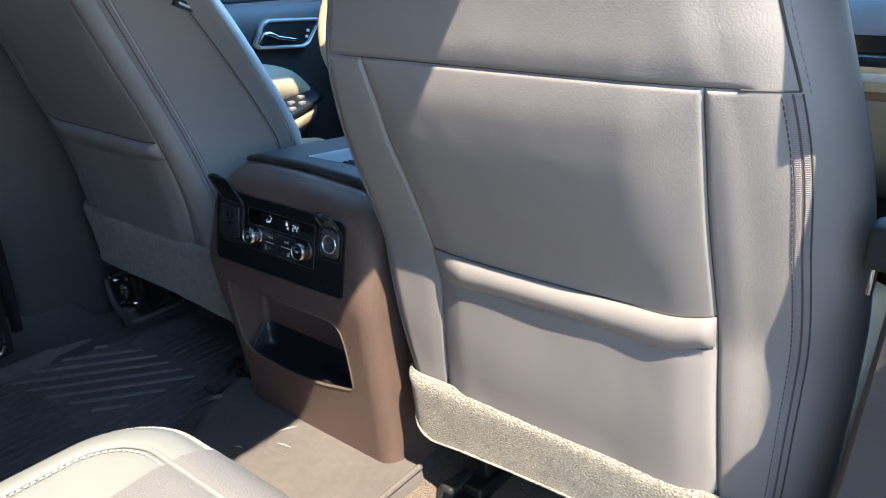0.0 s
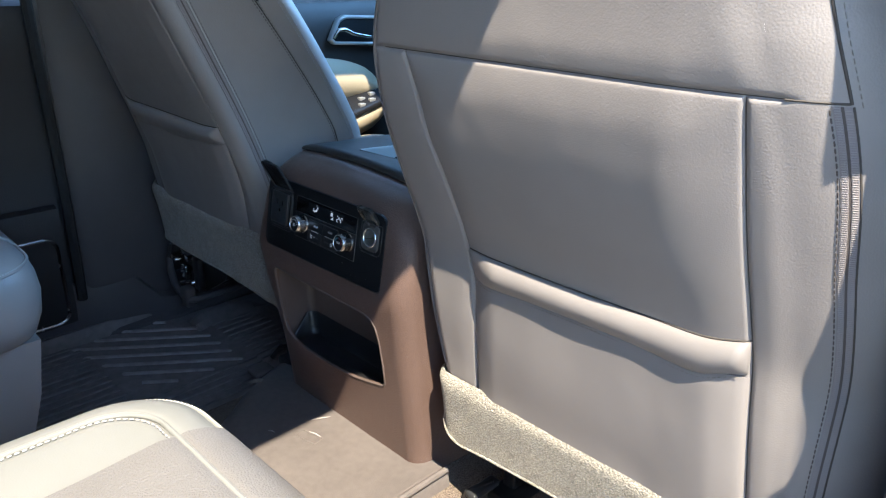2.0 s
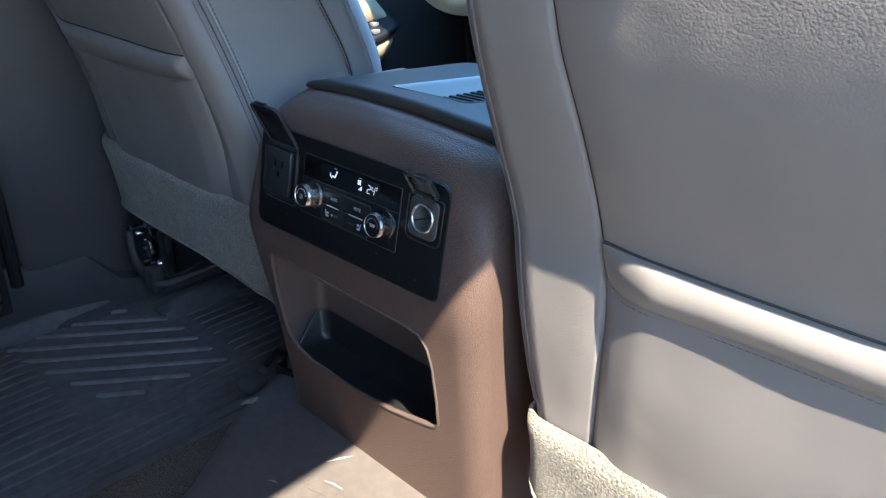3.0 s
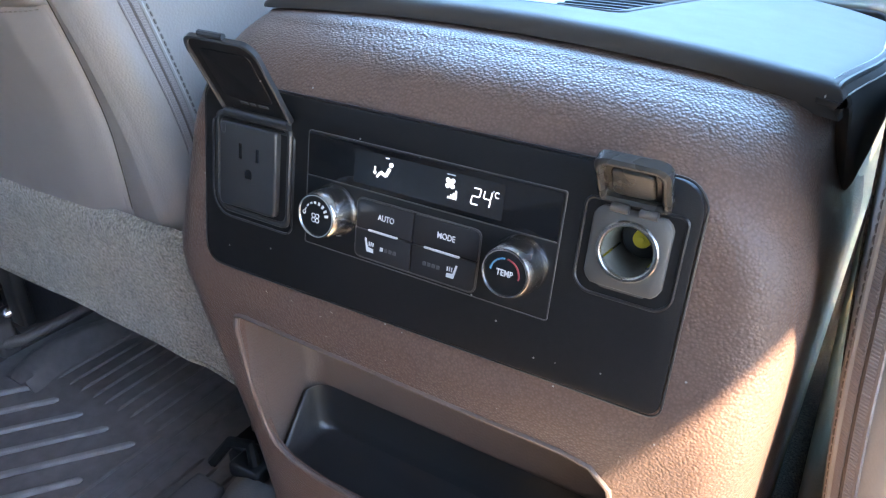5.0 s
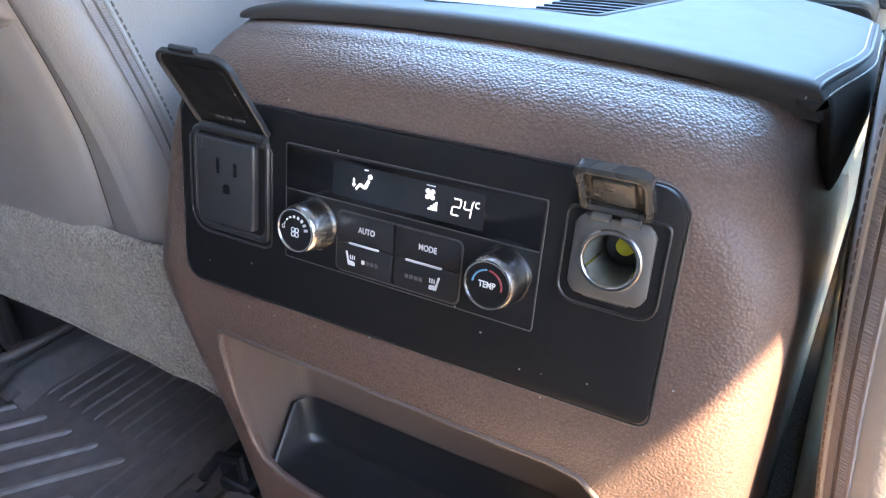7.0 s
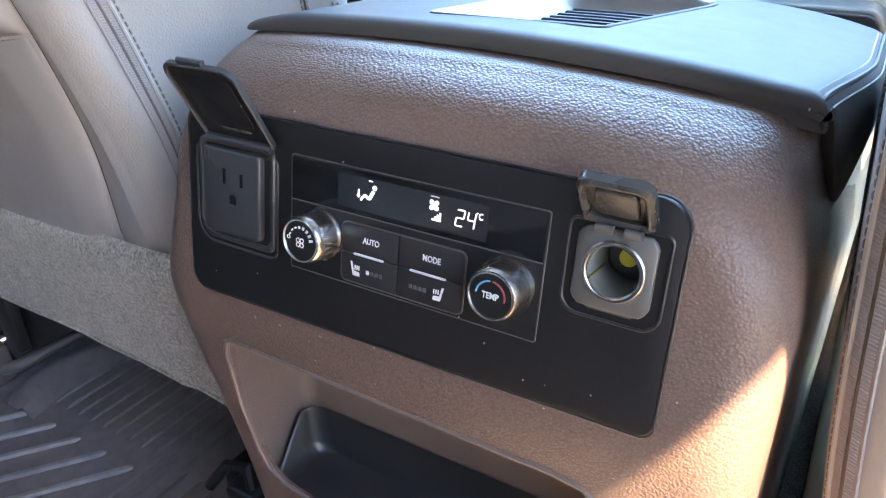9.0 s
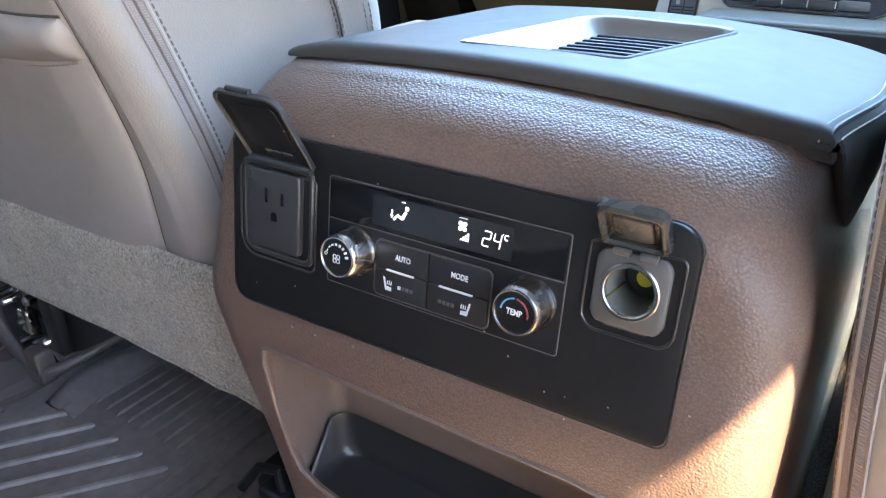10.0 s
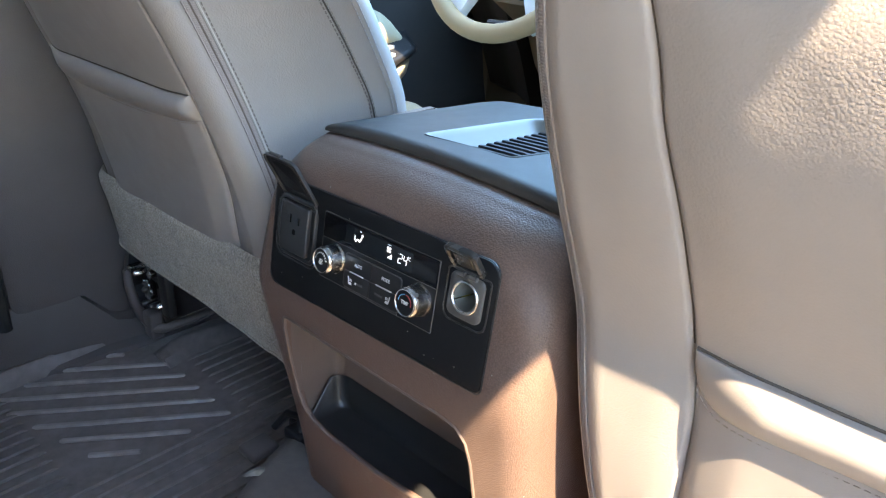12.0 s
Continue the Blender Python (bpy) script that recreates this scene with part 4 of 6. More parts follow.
        part("zip_tape", strip((0.0010, 0.0035, 0.0058), 0.0008, -0.002), ZIP_TAPE, seat, "mauve woven zip tape along the back's edge")
        for s0 in (-1, 1):
            coil = bmesh.new()
            for p, q in zip(along(run(s0 * 0.0015, 0.0009), 0.0020), along(run(s0 * 0.0050, 0.0008), 0.0020)):
                tube((p[0], q[0]), 0.00045, 5, bm=coil)
            part("zip_teeth", coil, ZIP_TEETH, tape)
        part("zip_slot", strip((-0.0010, 0.0, 0.0010), 0.0003, -0.002), DARK_THREAD, tape, "dark slot between the coils")
        part("zip_seam", tube(run(-0.0064, 0.0004), 0.0010, 6), SEAM_CREASE_DARK if z1 < 0.8 else ZIP_TAPE, seat)
        if inner:
            part("zip_fold", tube(run(0.0072, 0.0002), 0.0018, 8), SEAT_SIDE, seat, "folded leather edge beside the zip")
            part("stitching", stitch_line(run(0.0112, 0.0001), 0.0058, 0.0042, 0.0008), SEAM_TAUPE, seat)
        else:
            part("stitching", stitch_line(run(0.0076, 0.0004), 0.0060, 0.0045, 0.0007), DARK_THREAD, seat)
    # above the zip the outer edge is a plain sewn seam
    rise = [float(z) for z in np.linspace(0.757, 0.93, 40)]
    part("seam", tube([outer_edge(z, -0.0058, 0.0004) for z in rise], 0.0012, 6), SEAM_CREASE_DARK, back)
    part("stitching", stitch_line([outer_edge(z, -0.0115, 0.0002) for z in rise], 0.0065, 0.0045, 0.0005), SEAT_THREAD, seat)
    # stitched seams on the inner side near the front edge
    def sewn(z, off):
        d = float(shape.deep(z)) - 0.04 - off
        return at(shape.side(z, d) - 0.0006, float(shape.y(z)) + d, float(z))

    for off, thread in ((0.0365, SEAM_TAUPE), (0.0305, SEAT_THREAD), (0.006, GREY_THREAD), (0.0005, GREY_THREAD)):
        part("stitching", stitch_line([sewn(z, off) for z in np.linspace(0.30, 0.90, 60)], 0.006, 0.0042, 0.0008), thread, seat)
    part("seam", tube([sewn(z, 0.033) for z in np.linspace(0.30, 0.90, 60)], 0.0010, 6), SEAM_CREASE_DARK, back)
    zt = 0.735
    spot = Vector(sewn(zt, 0.034)) - Vector((side * 0.002, 0, 0))
    tag_m = axes_at(spot, (0, 1, -0.45), (0, 0.45, 1)) if side < 0 else axes_at(spot, (0, -1, 0.45), (0, 0.45, 1))
    tag_part = part("side_tag", plate(rounded(-0.016, 0.016, -0.006, 0.006, 0.001, 2), -0.006, 0.0018, tag_m), BLACK, seat, "small black woven tag")
    part("tag_bar", plate(rounded(-0.010, 0.010, -0.0018, 0.0018, 0.0005, 1), 0.0018, 0.0022, tag_m), LEGEND, tag_part)

    # cushion
    rows = []
    for y in np.linspace(0.10, 0.70, 26):
        y = float(y)
        end = 0.05 * max(0, (y - 0.62) / 0.08) ** 2
        row = []
        for q in np.linspace(0, 2 * math.pi, 41)[:-1]:
            cx, cz = math.cos(q), math.sin(q)
            w = 0.275 * math.copysign(abs(cx) ** 0.35, cx)
            h = 0.085 * math.copysign(abs(cz) ** 0.4, cz)
            top_dip = 0.03 * max(0, cz) * max(0, 1 - (w / 0.19) ** 2)
            row.append(at(0.495 + w * (1 - end), y, 0.215 + h * (1 - 2 * end) - top_dip + 0.06 * (y - 0.1)))
        rows.append(row)
    part("cushion", sheet(rows, True, True), CREAM, seat, "pale cream leather cushion", angle=70)

    # base: rails, risers and the recliner bracket
    for s in (0.29, 0.70):
        lift = 0.05 if side < 0 and s > 0.5 else 0.0
        part("rail", box(*sorted((CX + side * (s - 0.02), CX + side * (s + 0.02))), 0.09, 0.62, lift + 0.035, lift + 0.07, 0.005), SHADOW_BLACK, seat, "black steel seat rail")
        part("riser", box(*sorted((CX + side * (s - 0.012), CX + side * (s + 0.012))), 0.12, 0.56, lift + 0.06, 0.22 + dz, 0.004), SHADOW_BLACK, seat)
    part("pan", box(*sorted((CX + side * 0.26, CX + side * 0.74)), 0.07, 0.60, 0.20 + dz, 0.25 + dz, 0.01), SHADOW_BLACK, seat)
    part("crossbar", tube([(CX + side * 0.27, 0.11, 0.16 + dz), (CX + side * 0.73, 0.11, 0.16 + dz)], 0.012, 10), SHADOW_BLACK, seat)
    return seat


DRIVER = Shape(spline((0.18, 0.064), (0.245, 0.057), (0.30, 0.045), (0.33, 0.039), (0.39, 0.026), (0.45, 0.006), (0.51, -0.017), (0.57, -0.043), (0.63, -0.071), (0.69, -0.099), (0.72, -0.113), (0.83, -0.160), (0.92, -0.195), (1.0, -0.220)),
               spline((0.18, 0.258), (0.40, 0.2545), (0.60, 0.2515), (0.75, 0.248), (0.85, 0.258), (1.0, 0.30)),
               spline((0.28, 0.324), (0.30, 0.320), (0.36, 0.307), (0.42, 0.296), (0.48, 0.2880), (0.57, 0.2815), (0.63, 0.2790), (0.69, 0.2760), (0.757, 0.273)),
               spline((0.18, 0.24), (0.48, 0.262), (0.54, 0.250), (0.60, 0.235), (0.69, 0.210), (0.85, 0.17), (1.0, 0.12)),
               0.024, spline((0.18, 0.0), (0.30, 0.018), (0.40, 0.030), (0.48, 0.044), (0.54, 0.058), (0.60, 0.070), (0.66, 0.082), (0.72, 0.088), (0.85, 0.08), (1.0, 0.05)), 1.15, -0.45,
               spline((0.280, 0.483), (0.30, 0.479), (0.34, 0.474), (0.40, 0.470), (0.50, 0.468), (0.60, 0.471), (0.64, 0.479), (0.66, 0.490)),
               spline((0.280, 0.510), (0.34, 0.509), (0.45, 0.511), (0.55, 0.512), (0.62, 0.514), (0.66, 0.518)), (0.2885, 0.6595, (0.012, 0.35), (0.05, 0.0)))
PASSENGER = Shape(Y_BACK, S_IN, SEAM_IN, DEEP, 0.022, spline((0.18, 0.0), (0.5, 0.002), (1.0, 0.0)), 2.0, 0.92,
                  spline((0.303, 0.496), (0.312, 0.482), (0.335, 0.4725), (0.41, 0.476), (0.52, 0.477), (0.60, 0.474), (0.625, 0.478), (0.645, 0.487), (0.66, 0.491)),
                  spline((0.303, 0.514), (0.41, 0.513), (0.557, 0.515), (0.62, 0.518), (0.66, 0.527)), (0.3035, 0.6595, (0.05, 0.01), (0.012, 0.35)))
front_seat(-1, 0.060, "taupe leather driver's seat with map pocket and carpet skirt", "front seats", DRIVER)
front_seat(1, 0.0, "taupe leather front passenger seat with map pocket and carpet skirt", "front seats", PASSENGER)

# the rail end with its cover, bolts and loom behind the driver's seat
mech = thing("seat_rail_end", (-0.68, 0.09, 0.05), "black seat rail end with bolts and plastic cover", "seat hardware")
part("cover", sheet([[(x, 0.062 + d, z) for x, z in ((-0.742, 0.205), (-0.765, 0.16), (-0.772, 0.118), (-0.755, 0.095), (-0.705, 0.066), (-0.690, 0.062), (-0.682, 0.068), (-0.70, 0.082), (-0.738, 0.108), (-0.752, 0.13), (-0.745, 0.17), (-0.727, 0.205))] for d in (0.0, 0.004, 0.03)], True, True), GREY_PLASTIC, mech, "grey plastic rail cover")
part("hook", box(-0.686, -0.654, 0.050, 0.075, 0.066, 0.116, 0.006), PILLAR, mech, "brown plastic end hook")
part("lower_lip", tube([(-0.752, 0.062, 0.165), (-0.746, 0.060, 0.135), (-0.732, 0.059, 0.108), (-0.700, 0.058, 0.092), (-0.660, 0.058, 0.086), (-0.646, 0.075, 0.087), (-0.642, 0.14, 0.090), (-0.640, 0.30, 0.094)], [0.007, 0.008, 0.009, 0.009, 0.009, 0.008, 0.007, 0.006], 10), PILLAR, mech, "brown plastic rim round the rail end")
for x, z, r in ((-0.735, 0.175, 0.007), (-0.715, 0.172, 0.006), (-0.655, 0.192, 0.007), (-0.688, 0.150, 0.005), (-0.64, 0.135, 0.006), (-0.665, 0.128, 0.004), (-0.70, 0.118, 0.005)):
    part("bolt", lathe([(0, -0.012), (r * 0.6, -0.012), (r, -0.009), (r, 0.012), (r * 1.5, 0.014), (r * 1.5, 0.018)], axes_at((x, 0.070, z), (1, 0, 0), (0, 0, 1)) @ Matrix.Diagonal((1, 1, -1, 1)), 12), STEEL if r > 0.0055 else SHADOW_BLACK, mech)
# black sheet added to fill the opening with its dark shade
part("plate", poly_prism([(-0.745, 0.24), (-0.745, 0.125), (-0.70, 0.102), (-0.655, 0.100), (-0.60, 0.125), (-0.52, 0.175), (-0.50, 0.25)], "y", 0.085, 0.095), SHADOW_BLACK, mech)
part("bracket", box(-0.640, -0.612, 0.066, 0.082, 0.12, 0.20, 0.004), SHADOW_BLACK, mech)
part("bracket", box(-0.700, -0.676, 0.064, 0.080, 0.13, 0.165, 0.004, m=None), STEEL, mech)
part("loom", tube([(-0.75, 0.10, 0.21), (-0.71, 0.075, 0.215), (-0.66, 0.07, 0.212), (-0.60, 0.08, 0.222), (-0.54, 0.10, 0.23)], 0.010, 10), WEBBING, mech, "taped wiring loom")

# the seat belt beside the front passenger seat
belt = thing("seat_belt", (0.79, -0.02, 0.1), "black seat belt with steel tongue hanging by the pillar", "seat belt")
part("webbing", slab([[(0.800, -0.018, z), (0.800, 0.03, z)] for z in (0.10, 0.5, 0.62, 0.64)], [[(0.8015, -0.018, z), (0.8015, 0.03, z)] for z in (0.10, 0.5, 0.62, 0.64)]), WEBBING, belt)
part("tongue_grip", box(0.768, 0.800, -0.018, 0.02, 0.612, 0.650, 0.006), WEBBING, belt, "black plastic tongue grip")
part("tongue", box(0.774, 0.779, -0.006, 0.008, 0.585, 0.615, 0.002), STEEL, belt, "steel tongue")

# ---------------------------------------------------------------- centre console
console = thing("centre_console", (0, 0.30, 0.05), "brown grained centre console with black rear control panel", "console")
PM = axes_at((0, -0.0085, 0.45), (1, 0, 0), (0, 0.168, 0.986))  # the rear panel's face


def pz(z):
    """Height in the cab to height along the panel."""
    return (z - 0.45) / 0.986


Y_REAR = spline((0.03, 0.024), (0.06, 0.022), (0.15, 0.013), (0.231, 0.004), (0.30, -0.0045), (0.349, -0.0105), (0.39, -0.0155), (0.415, -0.0142), (0.46, -0.0062), (0.495, 0.0), (0.507, 0.003), (0.516, 0.0085), (0.524, 0.017), (0.530, 0.026), (0.535, 0.037), (0.539, 0.050), (0.5412, 0.063), (0.5418, 0.085))
WIDE_LEFT = spline((0.03, 0.175), (0.20, 0.183), (0.275, 0.192), (0.34, 0.203), (0.39, 0.206), (0.415, 0.200), (0.465, 0.191), (0.50, 0.189), (0.53, 0.188), (0.5418, 0.186))


def crown(x):
    """How far the console's top stands over its level: high in the middle, falling to both sides."""
    return 0.0050 - (0.46 if x > 0 else 0.26) * x * x


levels = list(np.arange(0.03, 0.50, 0.012)) + [0.502, 0.507, 0.512, 0.516, 0.520, 0.524, 0.527, 0.530, 0.5325, 0.535, 0.537, 0.539, 0.5402, 0.5412, 0.5418]
rows = []
for z in levels:
    z = float(z)
    y0 = float(Y_REAR(z))
    high = float(step(0.47, 0.535, z))
    r = 0.030 + 0.030 * high
    wl = float(WIDE_LEFT(z))
    wr = 0.186 - 0.013 * float(step(0.45, 0.535, z))
    row = [(-wl - 0.002, 0.250 + 0.465 * (z < 0.42), z), (-wl - 0.003, 0.236, z)]
    row += [(-wl - 0.004 * t, y0 + r + (0.222 - r - y0) * t, z) for t in np.linspace(1, 0, 5)[:-1]]
    row += [(-wl + r * (1 - math.cos(q)), y0 + r * (1 - math.sin(q)), z) for q in np.linspace(0, math.pi / 2, 11)]
    bow = 0.0022 * float(step(0.40, 0.36, z) + step(0.51, 0.53, z))
    xs = np.linspace(-wl + r, wr - r, 34)[1:-1]
    row += [(float(x), y0 - bow * (1 - (float(x) / 0.15) ** 2), z) for x in xs]
    row += [(wr - r * (1 - math.cos(q)), y0 + r * (1 - math.sin(q)), z) for q in np.linspace(math.pi / 2, 0, 11)]
    out = 0.012 * (1 - float(step(0.42, 0.50, z)))
    row += [(wr + out * t, y0 + r + (0.222 - r - y0) * t, z) for t in np.linspace(0, 1, 5)[1:]]
    row += [(wr + out * 0.8, 0.236, z), (wr + out * 0.3, 0.250 + 0.465 * (z < 0.42), z)]
    rows.append([(px, py, pz_ + high * crown(px)) for px, py, pz_ in row])
for k, z in ((0.93, 0.5418), (0.92, 0.515)):
    rows.append([(p[0] * k, 0.17 + (p[1] - 0.17) * k, z + crown(p[0] * k)) for p in rows[-1]])
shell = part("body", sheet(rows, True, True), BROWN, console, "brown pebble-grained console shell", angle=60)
# the open bin below the panel
side_rows = []
for z in (0.06, 0.10, 0.20, 0.30, 0.40, 0.46, 0.492, 0.505, 0.510):
    back = 0.094 + 0.10 * max(0.0, 0.40 - z) ** 1.2 + 0.034 * float(step(0.42, 0.49, z))
    side_rows.append([(0.160, back + 0.012, z), (0.1715, back + 0.002, z), (0.1755, back, z), (0.1790, back + 0.003, z), (0.1810, back + 0.012, z), (0.1870, back + 0.05, z), (0.1945, back + 0.12, z), (0.2010 if z > 0.44 else 0.2030, back + 0.20, z), (0.2030 if z > 0.44 else 0.2070, 0.33 if z > 0.44 else 0.62, z), (0.160, 0.33 if z > 0.44 else 0.62, z)])
part("side_panel", sheet(side_rows, True, True), SIDE_TRIM, console, "champagne grained side panel", angle=50)
opening = [(-0.149, 0.351), (-0.153, 0.338), (-0.154, 0.29), (-0.150, 0.245), (-0.143, 0.226), (-0.128, 0.215), (-0.10, 0.209), (-0.02, 0.207), (0.05, 0.214), (0.105, 0.226), (0.120, 0.230), (0.126, 0.238), (0.1265, 0.27), (0.124, 0.315), (0.119, 0.337), (0.108, 0.349), (0.09, 0.3525), (-0.02, 0.354), (-0.13, 0.3545), (-0.143, 0.354)]
rows = []
for y, k in ((-0.06, 1.0), (0.0, 1.0), (0.03, 1.0)):
    rows.append([(-0.014 + (x + 0.014) * k, y, 0.28 + (z - 0.28) * k) for x, z in opening])
carve(shell, sheet(rows, True, True))
inner = rounded(-0.1535, 0.1255, 0.010, 0.066, (0.002, 0.002, 0.016, 0.016), 6)
carve(shell, sheet([[(x, y, z) for x, y in inner] for z in (0.192, 0.28, 0.340, 0.3525)], True, True))
shell.data.materials.append(BROWN_SMOOTH)
for face_ in shell.data.polygons:
    c = face_.center
    if -0.165 < c.x < 0.135 and 0.18 < c.z < 0.357 and c.y > float(Y_REAR(c.z)) + 0.0035:
        face_.material_index = 1
lip = []
for x, z in [p for a, b in zip(opening, opening[1:] + opening[:1]) for p in (a, ((a[0] + b[0]) / 2, (a[1] + b[1]) / 2))]:
    lip.append((x, float(Y_REAR(z)) - 0.0022 * float(step(0.40, 0.36, z)) * (1 - (x / 0.15) ** 2) + 0.0008, z))
part("bin_lip", tube(lip, 0.0022, 8, True), BROWN_SMOOTH, console, "rounded smooth edge of the open bin")
for k in range(16):  # pale scuffs along the bin's edge and under the panel
    if k < 9:
        p = Vector(lip[2 + k % 9]).lerp(Vector(lip[3 + k % 9]), random.random()) + Vector((0, -0.0021, 0))
        way = Vector((random.uniform(-0.1, 0.1), 0, 1)) * random.uniform(0.0008, 0.0030)
    else:
        x, z = random.uniform(-0.15, 0.0), random.uniform(0.362, 0.392)
        p = Vector((x, float(Y_REAR(z)) - 0.0022 * float(step(0.40, 0.36, z)) * (1 - (x / 0.15) ** 2) - 0.0001, z))
        way = Vector((random.uniform(0.5, 1.0), 0, random.uniform(-0.6, 0.2))) * random.uniform(0.0005, 0.0014)
    part("scuff", tube((p - way, p, p + way), [0.00012, 0.00028, 0.00012], 5), WORN, console)
# rubber tray in the bin
rows = []
tray = rounded(-0.1495, 0.1225, 0.012, 0.065, (0.004, 0.004, 0.016, 0.016), 6)
for z, k in ((0.244, 1.0), (0.2445, 0.993), (0.242, 0.985), (0.212, 0.965), (0.2035, 0.94), (0.2005, 0.90)):
    rows.append([(-0.0135 + (x + 0.0135) * k, 0.04 + (y - 0.04) * k, min(z, 0.203) if y < 0.02 else z) for x, y in tray])
bm = sheet(rows, True)
bm.verts.ensure_lookup_table()
bm.faces.new([bm.verts[len(bm.verts) - len(tray) + k] for k in range(len(tray))])
part("bin_tray", bm, BLACK_DEEP, console, "black rubber tray in the open bin", angle=60)

# black rear panel
def panel_outline(grow):
    """The rear panel's edge; its foot rises a little towards the passenger's side."""
    ring_ = rounded(-0.1585 - grow, 0.1375 + grow, pz(0.398) - grow, pz(0.5125) + grow, (0.013, 0.006, 0.014, 0.014), 7)
    return [(x, y + (0.0035 * max(0.0, (x + 0.02) / 0.16) if y < pz(0.42) else 0.0)) for x, y in ring_]


panel = part("rear_panel", plate(panel_outline(0.0), -0.004, 0.0014, PM, 0.0008), BLACK, console, "matt black rear control panel")
edge = panel_outline(0.001)
part("panel_edge", tube([PM @ Vector((x, y, 0.0004)) for x, y in edge], 0.0006, 6, True), BUTTON, console, "thin dark panel edge")

hole_m = PM @ Matrix.Translation((0.1092, pz(0.4765), -0.0010))
carve(panel, lathe([(0.0, -0.05), (0.0120, -0.05), (0.0120, 0.02), (0.0, 0.02)], hole_m, 40))
carve(shell, lathe([(0.0, -0.05), (0.0120, -0.05), (0.0120, 0.05), (0.0, 0.05)], hole_m, 40))

# climate unit
unit = part("climate_unit", plate(rounded(-0.0765, 0.0765, pz(0.4315), pz(0.496), 0.0012, 3), 0.0, 0.0022, PM, 0.0004), BLACK, console, "black rear climate unit")
part("unit_edge", ring(rounded(-0.0770, 0.0770, pz(0.431), pz(0.4965), 0.0014, 3), 0.0005, 0.0, 0.0024, PM, 0.0001), SOCKET_GREY, unit)
part("display", plate(rounded(-0.0758, 0.0758, pz(0.4718), pz(0.4953), 0.0008, 3), 0.0022, 0.0028, PM, 0.0002), BLACK_GLOSS, unit, "black glass climate display")
part("display_window", plate(rounded(-0.044, 0.046, pz(0.4745), pz(0.4925), 0.0008, 2), 0.0028, 0.00285, PM), BLACK_GLOSS, unit)
for x0, x1 in ((-0.0345, -0.0115), (0.0100, 0.0455)):
    part("display_pane", plate(rounded(x0, x1, pz(0.4755), pz(0.4920), 0.0003, 1), 0.00285, 0.00288, PM), DISPLAY_GREY, unit)
part("display_split", plate(rounded(-0.0758, 0.0758, pz(0.4710), pz(0.4716), 0.0001, 1), 0.0022, 0.0026, PM), SOCKET_GREY, unit)
PD = PM @ Matrix.Translation((0, 0, 0.0029))
# seated figure with an arrow, drawn as plain bars
iz = pz(0.4835)
figure = part("airflow_symbol", plate(circle(-0.0202, iz + 0.0046, 0.0013, 12), 0, 0.0002, PD), LIT, unit, "lit white airflow symbol")
for pts, w in ((((-0.0209, iz + 0.0026), (-0.0232, iz - 0.0018)), 0.0009), (((-0.0232, iz - 0.0018), (-0.0265, iz - 0.0004)), 0.0008), (((-0.0265, iz - 0.0004), (-0.0289, iz - 0.0034)), 0.0006), (((-0.0303, iz + 0.0022), (-0.0303, iz - 0.0012)), 0.0004)):
    (xa, ya), (xb, yb) = pts
    n = Vector((ya - yb, xb - xa)).normalized() * w
    part("symbol_bar", plate([(xa - n.x, ya - n.y), (xa + n.x, ya + n.y), (xb + n.x, yb + n.y), (xb - n.x, yb - n.y)], 0, 0.0002, PD), LIT, figure)
part("symbol_bar", plate([(-0.0303, iz - 0.0024), (-0.0315, iz - 0.0008), (-0.0291, iz - 0.0008)], 0, 0.0002, PD), LIT, figure)
part("symbol_bar", plate(rounded(-0.024, -0.0215, iz + 0.0076, iz + 0.0081, 0.0001, 1), 0, 0.0002, PD), LIT, figure)
fan = part("fan_symbol", plate(circle(0.0158, iz + 0.0032, 0.0006, 8), 0, 0.0002, PD), LIT, unit, "lit white fan symbol")
for k in range(4):
    q = math.pi / 4 + k * math.pi / 2
    part("fan_blade", plate(circle(0.0158 + 0.0020 * math.cos(q), iz + 0.0032 + 0.0020 * math.sin(q), 0.00125, 10), 0, 0.0002, PD), LIT, fan)
for k in range(4):
    x = 0.0150 + k * 0.0014
    part("fan_bar", plate(rounded(x, x + 0.0009, iz - 0.0046, iz - 0.0036 + 0.0012 * k, 0.0001, 1), 0, 0.0002, PD), LIT, fan)
part("fan_bar", plate(rounded(0.0135, 0.0185, iz + 0.0074, iz + 0.0079, 0.0001, 1), 0, 0.0002, PD), LEGEND, fan)


def seven(parent, digit, x, y, w, h, lean=0.0010, t=0.0006):
    """One digit of lit segments."""
    on = {"2": "abged", "4": "fgbc"}[digit]
    spots = {"a": (0, h, w, h), "g": (0, h / 2, w, h / 2), "d": (0, 0, w, 0), "f": (0, h / 2, 0, h), "b": (w, h / 2, w, h), "e": (0, 0, 0, h / 2), "c": (w, 0, w, h / 2)}
    for k in on:
        xa, ya, xb, yb = spots[k]
        g = 0.00025
        if ya == yb:
            out = [(x + xa + g + lean * ya / h, y + ya - t / 2), (x + xb - g + lean * ya / h, y + ya - t / 2), (x + xb - g + lean * ya / h, y + ya + t / 2), (x + xa + g + lean * ya / h, y + ya + t / 2)]
        else:
            out = [(x + xa - t / 2 + lean * ya / h, y + ya + g), (x + xa + t / 2 + lean * ya / h, y + ya + g), (x + xb + t / 2 + lean * yb / h, y + yb - g), (x + xb - t / 2 + lean * yb / h, y + yb - g)]
        part("digit_segment", plate(out, 0, 0.0002, PD), LIT, parent)


